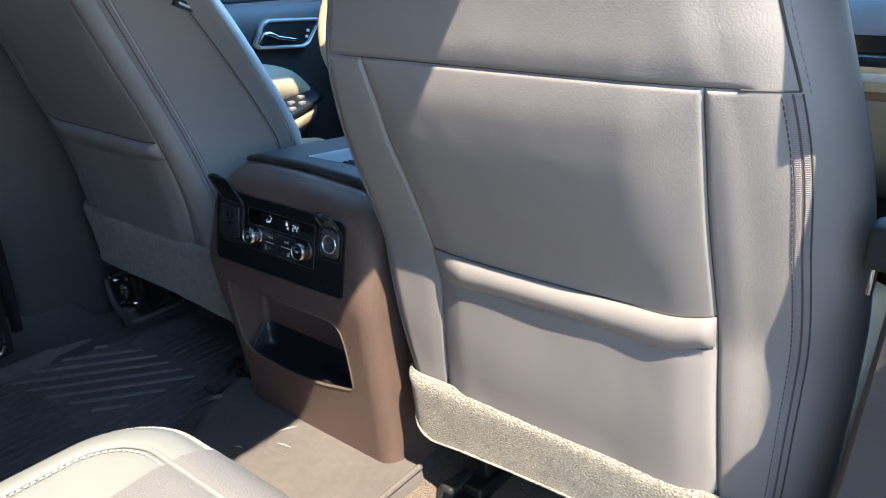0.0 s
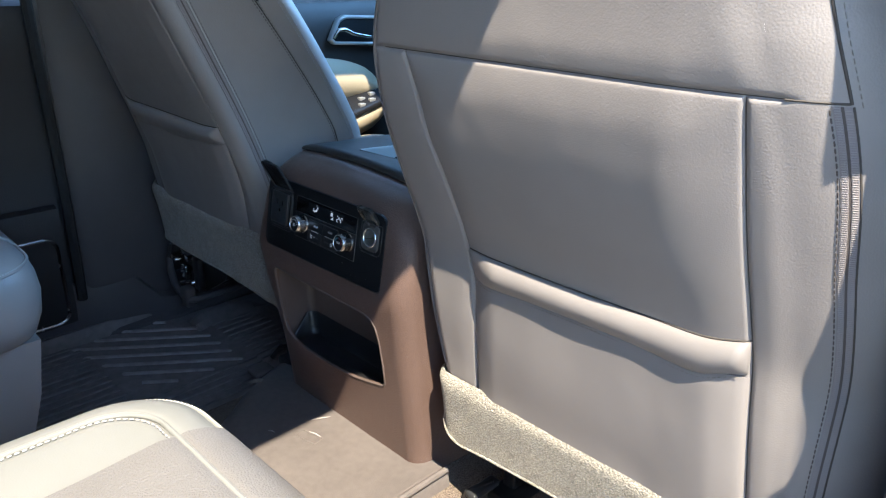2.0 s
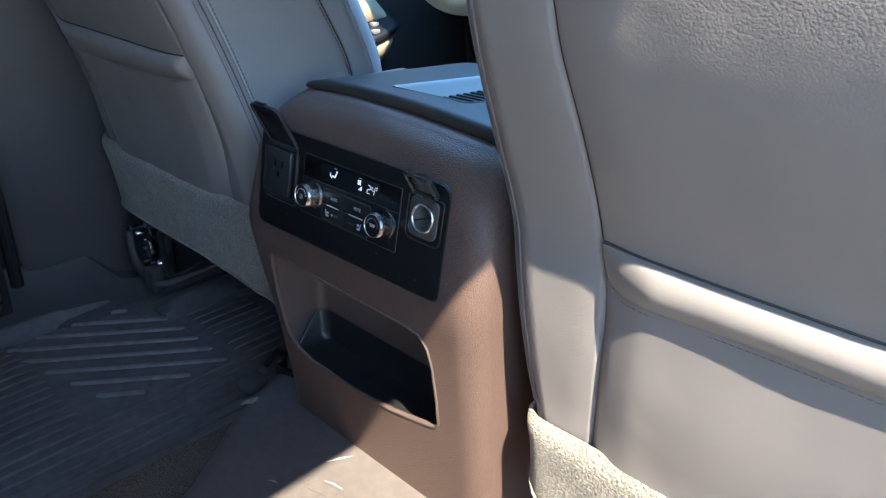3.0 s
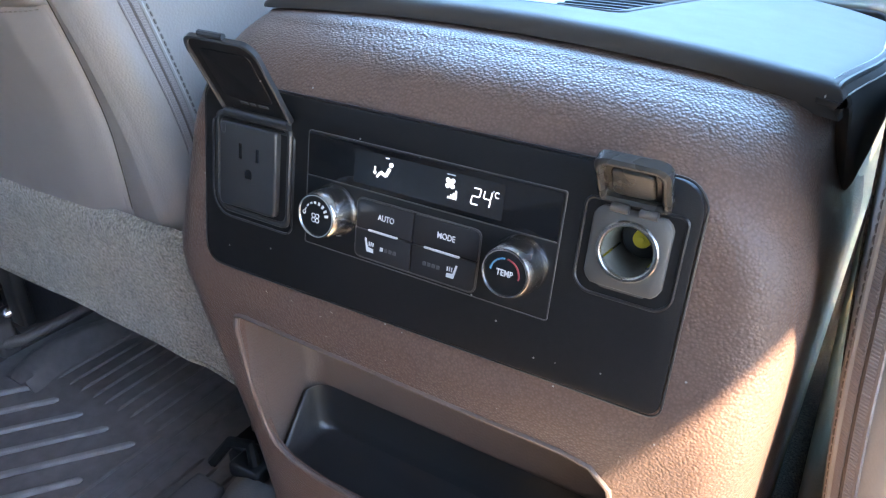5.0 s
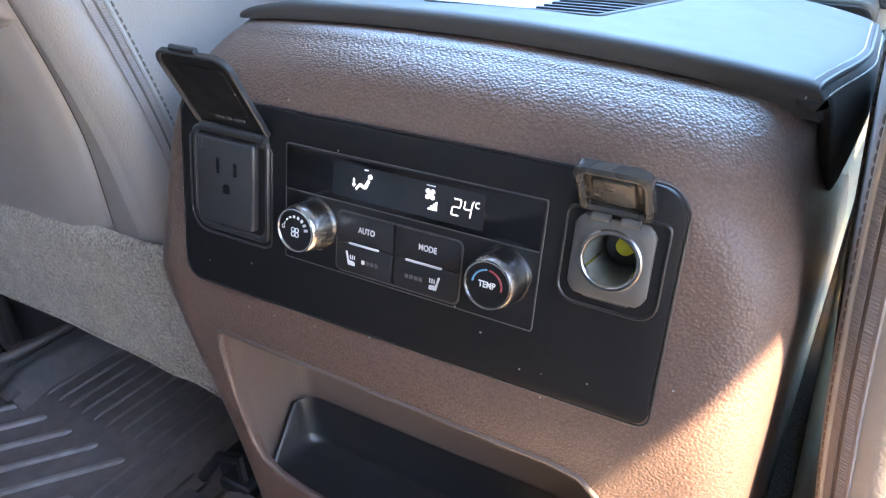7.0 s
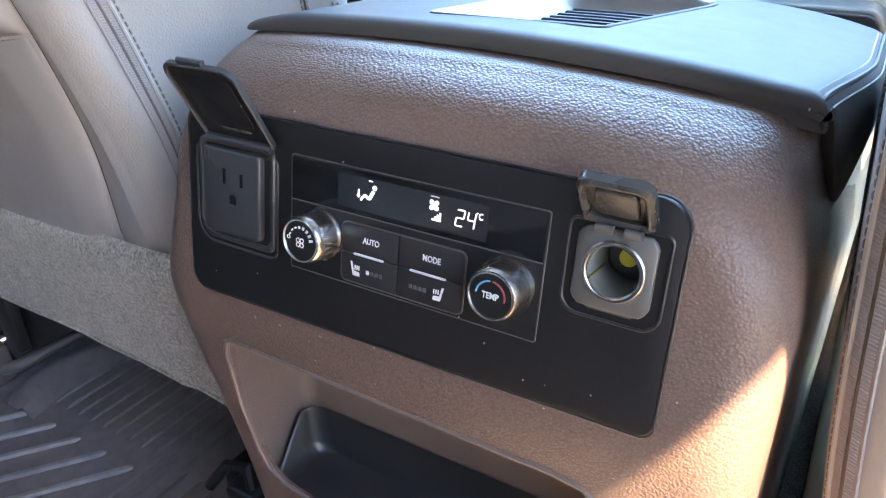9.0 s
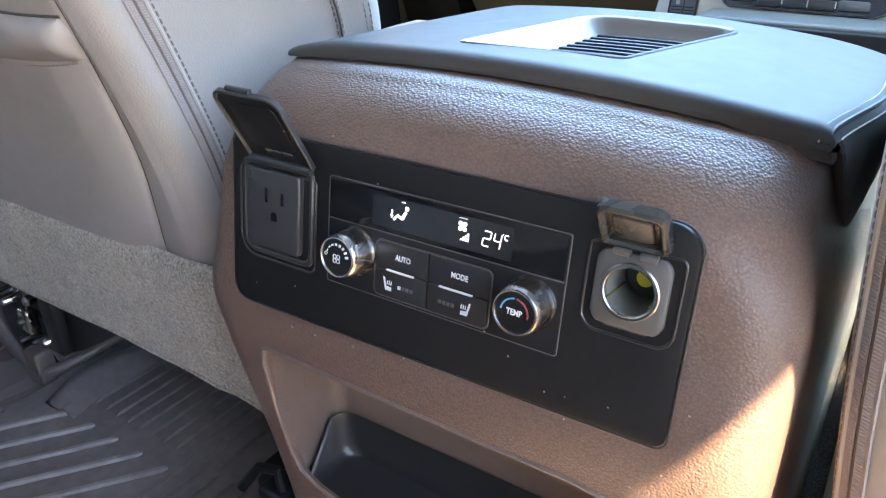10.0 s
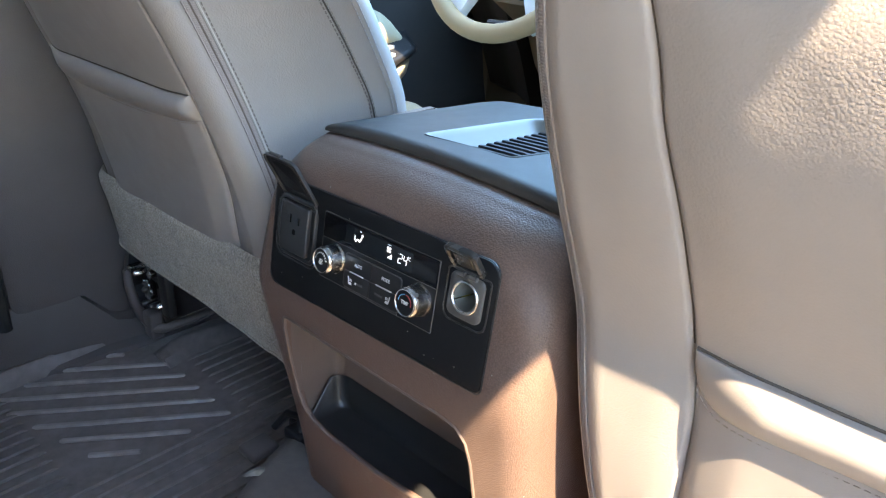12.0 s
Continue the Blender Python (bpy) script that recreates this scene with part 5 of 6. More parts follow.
digits = part("temperature_digits", plate(circle(0.0402, iz + 0.0044, 0.0003, 8), 0, 0.0002, PD), LIT, unit, "lit white digits reading 24")
seven(digits, "2", 0.0282, iz - 0.0042, 0.0042, 0.0082)
seven(digits, "4", 0.0345, iz - 0.0042, 0.0040, 0.0082)
lettering("legend", "C", 0.0046, 0.0420, iz + 0.0028, 0.0, PD, LIT, digits, 0.8)

# keys
keys = part("key_frame", ring(rounded(-0.0408, 0.0368, pz(0.4328), pz(0.4672), 0.004, 4), 0.0008, 0.0018, 0.0029, PM, 0.0003), SOCKET_GREY, unit, "grey frame round four keys")
for x0, x1, z0, z1, rad in ((-0.0398, -0.0036, 0.4506, 0.4662, (0.0005, 0.0005, 0.0005, 0.003)), (-0.0028, 0.0358, 0.4506, 0.4662, (0.0005, 0.0005, 0.003, 0.0005)), (-0.0398, -0.0036, 0.4338, 0.4498, (0.003, 0.0005, 0.0005, 0.0005)), (-0.0028, 0.0358, 0.4338, 0.4498, (0.0005, 0.003, 0.0005, 0.0005))):
    part("key", plate(rounded(x0, x1, pz(z0), pz(z1), rad, 3), 0.002, 0.0034, PM, 0.0005), BUTTON, unit, "black push key")
for x0, x1 in ((-0.0315, -0.0125), (0.0045, 0.0258)):
    part("key_light", plate(rounded(x0, x1, pz(0.4496), pz(0.4506), 0.0002, 1), 0.0028, 0.0037, PM), LEGEND, unit)
lettering("legend", "AUTO", 0.0046, -0.0205, pz(0.4586), 0.0035, PM, LEGEND, unit, 0.82, 0.00008)
lettering("legend", "MODE", 0.0046, 0.0170, pz(0.4586), 0.0035, PM, LEGEND, unit, 0.82, 0.00008)
for x, s in ((-0.0305, 1), (0.0225, -1)):
    z = pz(0.4412)
    heat = part("seat_symbol", plate([(x - s * 0.0030, z + 0.0042), (x - s * 0.0018, z + 0.0042), (x - s * 0.0006, z - 0.0008), (x + s * 0.0030, z - 0.0012), (x + s * 0.0032, z - 0.0034), (x - s * 0.0012, z - 0.0034)][::s], 0.0034, 0.0036, PM), LEGEND, unit, "printed heated seat symbol")
    for k in range(3):
        xx = x + s * (0.0002 + 0.0013 * k)
        part("symbol_bar", plate(rounded(xx - 0.0003, xx + 0.0003, z, z + 0.0026, 0.0002, 1), 0.0034, 0.0036, PM), LEGEND, heat)
    for k in range(4):
        xx = x + s * (0.0085 + 0.0028 * k)
        part("level_mark", plate(rounded(xx - 0.0010, xx + 0.0010, z - 0.0010, z + 0.0012, 0.0002, 1), 0.0034, 0.0036, PM), LEGEND if (k == 0 and s > 0) else LEGEND_DIM, heat)


def knob(x, z, label):
    """A turning knob with a satin chrome flank, a bright face ring and a black cap."""
    m = PM @ Matrix.Translation((x, pz(z), 0.002)) @ Matrix.Diagonal((0.85, 0.85, 1.18, 1))
    body = part("knob", lathe([(0.0178, 0.0), (0.0178, 0.0012), (0.0168, 0.0022), (0.0164, 0.004), (0.0160, 0.0110), (0.0148, 0.0142), (0.0138, 0.0150), (0.0128, 0.0150)], m, 48), CHROME, unit, label)
    part("knob_ring", lathe([(0.0142, 0.0147), (0.0139, 0.0155), (0.0132, 0.0155), (0.0127, 0.0148)], m, 48), STEEL, body, "bright ring")
    part("knob_cap", lathe([(0.0, 0.0148), (0.0110, 0.0150), (0.0129, 0.0146), (0.0131, 0.0130)], m, 48), BLACK, body, "black cap")
    return body, m @ Matrix.Translation((0, 0, 0.0151))


fan_knob, fm = knob(-0.0552, 0.4556, "chrome fan speed knob with black face")
for k in range(4):
    q = math.pi / 4 + k * math.pi / 2
    part("knob_mark", tube([fm @ Vector((0.0021 * math.cos(q) + 0.0014 * math.cos(a), 0.0021 * math.sin(q) - 0.0012 + 0.0014 * math.sin(a), 0.0001)) for a in np.linspace(0, 2 * math.pi, 13)[:-1]], 0.00028, 4, True), LEGEND, fan_knob)
for k in range(8):
    q = radians(158 - k * 21)
    w = 0.0003 + 0.00014 * k
    c = Vector((0.0088 * math.cos(q), 0.0088 * math.sin(q)))
    d, n = c.normalized(), Vector((-c.y, c.x)).normalized()
    quad = [c + d * 0.0003 * (1 + k * 0.5) + n * 0.0008, c - d * 0.0003 * (1 + k * 0.5) + n * 0.0008, c - d * 0.0003 * (1 + k * 0.5) - n * 0.0008, c + d * 0.0003 * (1 + k * 0.5) - n * 0.0008]
    part("knob_mark", plate([tuple(v) for v in quad], -0.0001, 0.0002, fm), LEGEND, fan_knob)
part("knob_mark", tube([fm @ Vector((-0.0092 + 0.0011 * math.cos(a), 0.0010 + 0.0011 * math.sin(a), 0.0001)) for a in np.linspace(0, 2 * math.pi, 13)[:-1]], 0.00025, 4, True), LEGEND, fan_knob)
temp_knob, tm = knob(0.0588, 0.4560, "chrome temperature knob with black face")
lettering("legend", "TEMP", 0.0052, 0.0, 0.0, 0.0, tm, LEGEND, temp_knob, 0.82, 0.00008)
for a0, a1, mm in ((175, 95, BLUE_PRINT), (85, -10, RED_PRINT)):
    part("knob_mark", tube([tm @ Vector((0.0088 * math.cos(radians(a)), 0.0088 * math.sin(radians(a)), 0.0001)) for a in np.linspace(a0, a1, 14)], 0.0005, 5), mm, temp_knob)

# mains outlet with its raised flap
outlet = part("power_outlet", ring(rounded(-0.1490, -0.0890, pz(0.4345), pz(0.4955), (0.012, 0.006, 0.005, 0.005), 6), 0.0035, 0.0, 0.0032, PM, 0.0010), GREY_PLASTIC, console, "charcoal mains outlet with raised flap")
part("outlet_well", plate(rounded(-0.1460, -0.0920, pz(0.4375), pz(0.4930), (0.010, 0.004, 0.004, 0.004), 6), 0.0, 0.0018, PM), BLACK, outlet)
part("outlet_lip", tube([PM @ Vector((x, y, 0.0018)) for x, y in rounded(-0.1515, -0.0875, pz(0.4315), pz(0.490), (0.014, 0.006, 0.003, 0.003), 6)], 0.0007, 6, True), GREY_PLASTIC, outlet)
face = part("outlet_face", plate(rounded(-0.1425, -0.0975, pz(0.4400), pz(0.4910), (0.003, 0.004, 0.003, 0.002), 4), 0.0, 0.0062, PM, 0.0018, 3), GREY_PLASTIC, outlet, "charcoal outlet face")
for x, z, h, w in ((-0.1247, 0.4752, 0.0092, 0.0024), (-0.1113, 0.4745, 0.0078, 0.0024)):
    part("blade_slot", plate(rounded(x - w / 2, x + w / 2, pz(z) - h / 2, pz(z) + h / 2, 0.0003, 2), 0.006, 0.00635, PM), BLACK_GLOSS, face, "dark blade slot")
part("earth_hole", plate([(-0.1208, pz(0.4596)), (-0.1208, pz(0.4632)), (-0.1200, pz(0.4648)), (-0.1182, pz(0.4654)), (-0.1164, pz(0.4648)), (-0.1156, pz(0.4632)), (-0.1156, pz(0.4596))][::-1], 0.006, 0.00635, PM), BLACK_GLOSS, face)
part("outlet_mark", ring(rounded(-0.1400, -0.1368, pz(0.4838), pz(0.4890), 0.0004, 2), 0.0003, 0.006, 0.0064, PM, 0.0001), LEGEND_DIM, face)
FM = axes_at((-0.1145, -0.0045, 0.4965), (1, 0, 0), (0, -0.46, 0.89))  # the flap's inner side
flap = part("flap", ring(rounded(-0.0265, 0.0265, 0.0, 0.0545, (0.002, 0.002, 0.009, 0.009), 6), 0.0019, -0.0034, 0.0, FM, 0.0006), GREY_PLASTIC, outlet, "raised flap")
part("flap_skin", plate(rounded(-0.0258, 0.0258, 0.0006, 0.0538, (0.002, 0.002, 0.0085, 0.0085), 6), -0.0035, -0.0020, FM), BLACK, flap)
part("flap_plate", plate(rounded(-0.0185, 0.0185, 0.012, 0.046, 0.004, 4), -0.0020, -0.0014, FM, 0.0003), BLACK, flap)
for k, (w, x) in enumerate(((0.006, -0.006), (0.004, 0.001), (0.007, 0.009))):
    part("moulded_mark", plate(rounded(x - w / 2, x + w / 2, 0.0078, 0.0098, 0.0003, 1), -0.0020, -0.0017, FM), LEGEND_DIM, flap)
part("flap_hinge", tube([(-0.139, -0.004, 0.4965), (-0.090, -0.004, 0.4965)], 0.0030, 10), GREY_PLASTIC, outlet)
part("flap_tab", tube([FM @ Vector((-0.012, 0.0555, -0.003)), FM @ Vector((0.006, 0.0555, -0.003))], 0.0018, 8), GREY_PLASTIC, flap)

# 12 volt socket with its raised cap
socket = part("accessory_socket", ring(rounded(0.0855, 0.1330, pz(0.4515), pz(0.4975), (0.009, 0.009, 0.004, 0.004), 6), 0.0014, 0.0, 0.0024, PM, 0.0005), BUTTON, console, "grey twelve volt socket with raised cap")
well = part("socket_well", plate(rounded(0.0870, 0.1315, pz(0.4530), pz(0.4960), (0.008, 0.008, 0.003, 0.003), 6), 0.0, 0.0016, PM), BLACK, socket)
SM = hole_m
carve(well, lathe([(0.0, -0.05), (0.0120, -0.05), (0.0120, 0.02), (0.0, 0.02)], hole_m, 40))
outer = []
for k in range(48):
    q = 2 * math.pi * k / 48
    d = Vector((math.cos(q), math.sin(q)))
    best = min(min((hx / abs(d.x)) if abs(d.x) > 1e-6 else 9, (hy / abs(d.y)) if abs(d.y) > 1e-6 else 9) for hx, hy in ((0.0181, 0.0188),))
    best = min(best, 0.0235)
    outer.append((d.x * best, d.y * best))
hole = [(0.0138 * math.cos(2 * math.pi * k / 48), 0.0138 * math.sin(2 * math.pi * k / 48)) for k in range(48)]
bm = sheet([[(x, y, 0.0) for x, y in outer], [(x, y, 0.0046) for x, y in outer], [(x * 0.97, y * 0.97, 0.0052) for x, y in outer], [(x, y, 0.0052) for x, y in hole], [(x, y, 0.0) for x, y in hole]], True)
bm.transform(SM)
part("socket_plate", bm, SOCKET_GREY, socket, "grey socket plate", angle=50)
part("socket_ring", lathe([(0.0145, 0.0048), (0.0145, 0.0058), (0.0138, 0.0066), (0.0126, 0.0066), (0.0118, 0.0058), (0.0116, 0.0045)], SM, 48), STEEL, socket, "bright steel rim")
part("socket_barrel", lathe([(0.0117, 0.0058), (0.0114, 0.0), (0.0112, -0.030)], SM, 40), BARREL, socket, "metal barrel")
part("socket_base", lathe([(0.0112, -0.024), (0.0104, -0.0225), (0.0050, -0.022), (0.0, -0.022)], SM, 40), BLACK_DEEP, socket, "dark insulating base")
part("contact", lathe([(0.0046, -0.0220), (0.0044, -0.0185), (0.0036, -0.0178), (0.0, -0.0176)], SM, 24), YELLOW, socket, "yellow centre contact")
part("contact_ring", lathe([(0.0016, -0.0174), (0.0014, -0.0168), (0.0, -0.0167)], SM, 16), YELLOW, socket)
for q in (205, 335):
    part("spring_clip", tube([SM @ Vector((0.0116 * math.cos(radians(q)), 0.0116 * math.sin(radians(q)), d)) for d in (0.006, 0.0, -0.01, -0.02)], 0.0008, 5), STEEL, socket)
part("catch", plate(rounded(-0.011, 0.011, -0.0205, -0.0165, 0.0012, 3), 0.0, 0.0034, SM, 0.0006), SOCKET_GREY, socket)
CM = axes_at((0.1080, -0.0040, 0.4965), (1, 0, 0.0), (0, -0.52, 0.86))  # the cap's inner side
cap = part("cap", ring(rounded(-0.0165, 0.0165, 0.0, 0.0295, (0.002, 0.002, 0.006, 0.006), 6), 0.0040, -0.0060, 0.0, CM, 0.0014), TAN_CAP, socket, "raised dark taupe cap")
part("cap_skin", plate(rounded(-0.0158, 0.0158, 0.0006, 0.0288, (0.002, 0.002, 0.0055, 0.0055), 6), -0.0062, -0.0040, CM), TAN_CAP, cap)
part("cap_pad", plate(rounded(-0.0095, 0.0095, 0.006, 0.0230, 0.003, 5), -0.0045, -0.0014, CM, 0.0012, 3), TAN_CAP, cap)
for x in (-0.009, 0.004):
    part("cap_hinge", tube([(0.1080 + x, -0.0065, 0.4965), (0.1080 + x + 0.008, -0.0065, 0.4965)], 0.0021, 10), SOCKET_GREY, socket)

# ---------------------------------------------------------------- armrest lid
lid = part("lid", box(0, 0.001, 0, 0.001, 0, 0.001), LID_LEATHER, console, "dark brown padded armrest lid")
xs = np.linspace(-1, 1, 90)
vs = np.linspace(0, 1, 70)
LID_REAR = spline((-0.19, 0.0800), (-0.165, 0.0770), (-0.085, 0.0730), (-0.005, 0.0680), (0.055, 0.0655), (0.095, 0.0660), (0.135, 0.0680), (0.18, 0.0715))


def lid_top(x, y):
    return 0.5530 + crown(x) - 0.035 * (y - 0.07)


def lid_edge(y):
    """Where the lid turns down on the passenger's side."""
    return 0.1735 + 0.018 * float(step(0.05, 0.20, y))


grid_top = []
for v in vs:
    row = []
    for u in xs:
        u = math.copysign(1 - (1 - abs(float(u))) ** 1.7, float(u))
        w = 0.5 * (1 - math.cos(math.pi * float(v)))
        x = 0.189 * u if u < 0 else 0.1735 * u
        front = 0.331 - 0.030 * max(0.0, (abs(u) - 0.70) / 0.30) ** 2.2
        rear = float(LID_REAR(x)) + 0.006 * max(0.0, (-u - 0.93) / 0.07) ** 2
        y = rear + (front - rear) * w
        e = min((1 - abs(u)) * 0.180, w * (front - rear), (1 - w) * (front - rear))
        x += (lid_edge(y) - 0.1735) * max(u, 0.0) ** 2
        if u < 0:
            x += 0.10 * max(0.0, y - 0.08) * u * u
        thin = 0.0055 * max(0.0, (-u - 0.72) / 0.28) ** 1.5
        row.append((x, y, lid_top(x, y) - thin - (0.0095 - thin) * (1 - math.sqrt(max(1 - (1 - min(e / 0.0125, 1)) ** 2, 0)))))
    grid_top.append(row)
bm = slab(grid_top, [[(p[0], p[1], lid_top(p[0], p[1]) - 0.0103 - 0.006 * float(step(0.12, 0.155, p[0])) - 0.02 * (0.085 < p[1] < 0.30 and abs(p[0]) < 0.15)) for p in row] for row in grid_top])
bmesh.ops.recalc_face_normals(bm, faces=bm.faces)
mesh = bpy.data.meshes.new("lid")
bm.to_mesh(mesh)
bm.free()
mesh.materials.append(LID_LEATHER)
lid.data = mesh
# the tray in the lid: near left, near right, far right, far left
TRAY = ((-0.055, 0.106), (0.050, 0.116), (0.083, 0.278), (-0.030, 0.268))


def soft_corners(pts, cuts, n=6):
    """The polygon with each corner cut by a smooth curve, n + 1 points a corner."""
    out = []
    for k, p in enumerate(pts):
        p, before, after = Vector(p), Vector(pts[k - 1]), Vector(pts[(k + 1) % len(pts)])
        a, b = p + (before - p).normalized() * cuts[k], p + (after - p).normalized() * cuts[k]
        for i in range(n + 1):
            u = i / n
            out.append(a * (1 - u) ** 2 + p * 2 * u * (1 - u) + b * u * u)
    return out


TRAY_EDGE = soft_corners(TRAY, (0.010, 0.008, 0.020, 0.026))
carve(lid, poly_prism([(p.x, p.y) for p in TRAY_EDGE], "z", 0.528, 0.57))


def rear_roll(y):
    """How far the lid's upholstery has sunk towards its rear edge."""
    return 0.0095 * (1 - math.sqrt(max(1 - (1 - min(max(y - 0.0705, 0.0) / 0.0125, 1)) ** 2, 0)))


drape = []
HANG = spline((0.068, 0.536), (0.076, 0.531), (0.090, 0.516), (0.105, 0.498), (0.118, 0.481), (0.126, 0.4755), (0.135, 0.478), (0.16, 0.492), (0.20, 0.508), (0.25, 0.519), (0.30, 0.526))
for y in (0.0705, 0.0708, 0.0715, 0.073, 0.075, 0.078, 0.084, 0.090, 0.097, 0.105, 0.112, 0.118, 0.122, 0.126, 0.130, 0.135, 0.145, 0.16, 0.18, 0.20, 0.225, 0.25, 0.28, 0.30):
    x, z, low = lid_edge(y), lid_top(lid_edge(y), y) - rear_roll(y), float(HANG(y))
    mid = max(low + 0.004, z - 0.020)
    drape.append([(x - 0.012, y, z + 0.0004), (x - 0.007, y, z - 0.0004), (x - 0.003, y, z - 0.0025), (x - 0.0002, y, z - 0.0062), (x + 0.0014, y, max(low + 0.006, z - 0.0115)), (x + 0.0028, y, mid), (x + 0.0036, y, low + 0.002), (x + 0.0026, y, low), (x - 0.002, y, low + 0.002), (x - 0.012, y, max(low + 0.003, z - 0.010))])
middle = sum((Vector(q) for q in drape[0]), Vector()) / len(drape[0])
for size, back in ((0.93, 0.0006), (0.80, 0.0008)):
    drape.insert(0, [tuple(middle.lerp(Vector(q), size) - Vector((0, back, 0))) for q in drape[0]])
part("lid_skirt", sheet(drape, True, True), LID_LEATHER, lid, "leather side of the lid", angle=60)


def lid_line(inset, down, y0=0.0715):
    return [(lid_edge(y) - inset, y, lid_top(lid_edge(y), y) - rear_roll(y) - down) for y in (float(k) for k in np.linspace(y0, 0.295, 40))]


part("stitching", stitch_line(lid_line(0.0080, -0.0004), 0.0042, 0.0030, 0.0005), THREAD, lid)
part("stitching", stitch_line(lid_line(0.0002, 0.0058), 0.0042, 0.0030, 0.0005), THREAD, lid)
part("seam", tube(lid_line(0.0042, 0.0014, 0.0712), 0.0014, 6), LID_LEATHER, lid)


TRAY_FLOOR = soft_corners(((-0.038, 0.111), (0.0490, 0.119), (0.073, 0.266), (-0.018, 0.257)), (0.004, 0.004, 0.008, 0.012))


def tray_side(first, last, mat_, name, text):
    """A run of the tray's sloping side, with a soft lip that rolls onto the lid."""
    rows = []
    for k in range(first, last + 1):
        o, f = TRAY_EDGE[k % 28], TRAY_FLOOR[k % 28]
        z = lid_top(o.x, o.y)
        away = (o - f).normalized()
        row = [(o + away * 0.0035, z - 0.0030), (o + away * 0.0035, z + 0.0002), (o + away * 0.0022, z + 0.0009), (o + away * 0.0005, z + 0.0009)]
        row += [(o - away * 0.0015, z - 0.0004), (o.lerp(f, 0.3), z - 0.0035), (o.lerp(f, 0.75), 0.5395), (f, 0.5372), (f, 0.5330), (o.lerp(f, 0.4), 0.5330)]
        rows.append([(p.x, p.y, h) for p, h in row])
    part(name, sheet(rows, True, True), mat_, lid, text, angle=60)


tray_side(17, 31, TRAY_TRIM, "tray_trim", "satin trim of the lid's tray")
tray_side(3, 17, LID_LEATHER, "tray_side", "")
for k in range(13):  # bowed slats over a dark well
    y = 0.121 + 0.0110 * k
    q = (y - 0.112) / 0.148
    a, b = -0.037 + 0.020 * q, 0.0488 + 0.023 * q
    part("tray_slat", sheet([[(a + (b - a) * u, y + dy + 0.003 * math.sin(math.pi * u), z) for dy, z in ((-0.0027, 0.532), (-0.0027, 0.5388), (-0.0019, 0.5398), (0.0019, 0.5398), (0.0027, 0.5388), (0.0027, 0.532))] for u in (float(w) for w in np.linspace(0, 1, 9))], True, True), SLAT, lid)
part("tray_mat", plate([(-0.052, 0.108), (0.049, 0.118), (0.080, 0.275), (-0.031, 0.266)], 0.5285, 0.5292, Matrix()), WELL_BLACK, lid)

# open storage in front of the lid
part("front_bin", box(-0.15, 0.15, 0.30, 0.62, 0.36, 0.43, 0.02), BLACK, console, "black front tray of the console")


# ---------------------------------------------------------------- rear bench
PUFF = ((0.034, 0.3020), (0.014, 0.3140), (0.004, 0.3420), (0.0, 0.3770), (0.003, 0.4050), (0.009, 0.4230), (0.018, 0.4360), (0.032, 0.4450), (0.048, 0.4495), (0.054, 0.4495), (0.058, 0.4470), (0.062, 0.4495), (0.075, 0.4515), (0.10, 0.4500), (0.14, 0.4470))


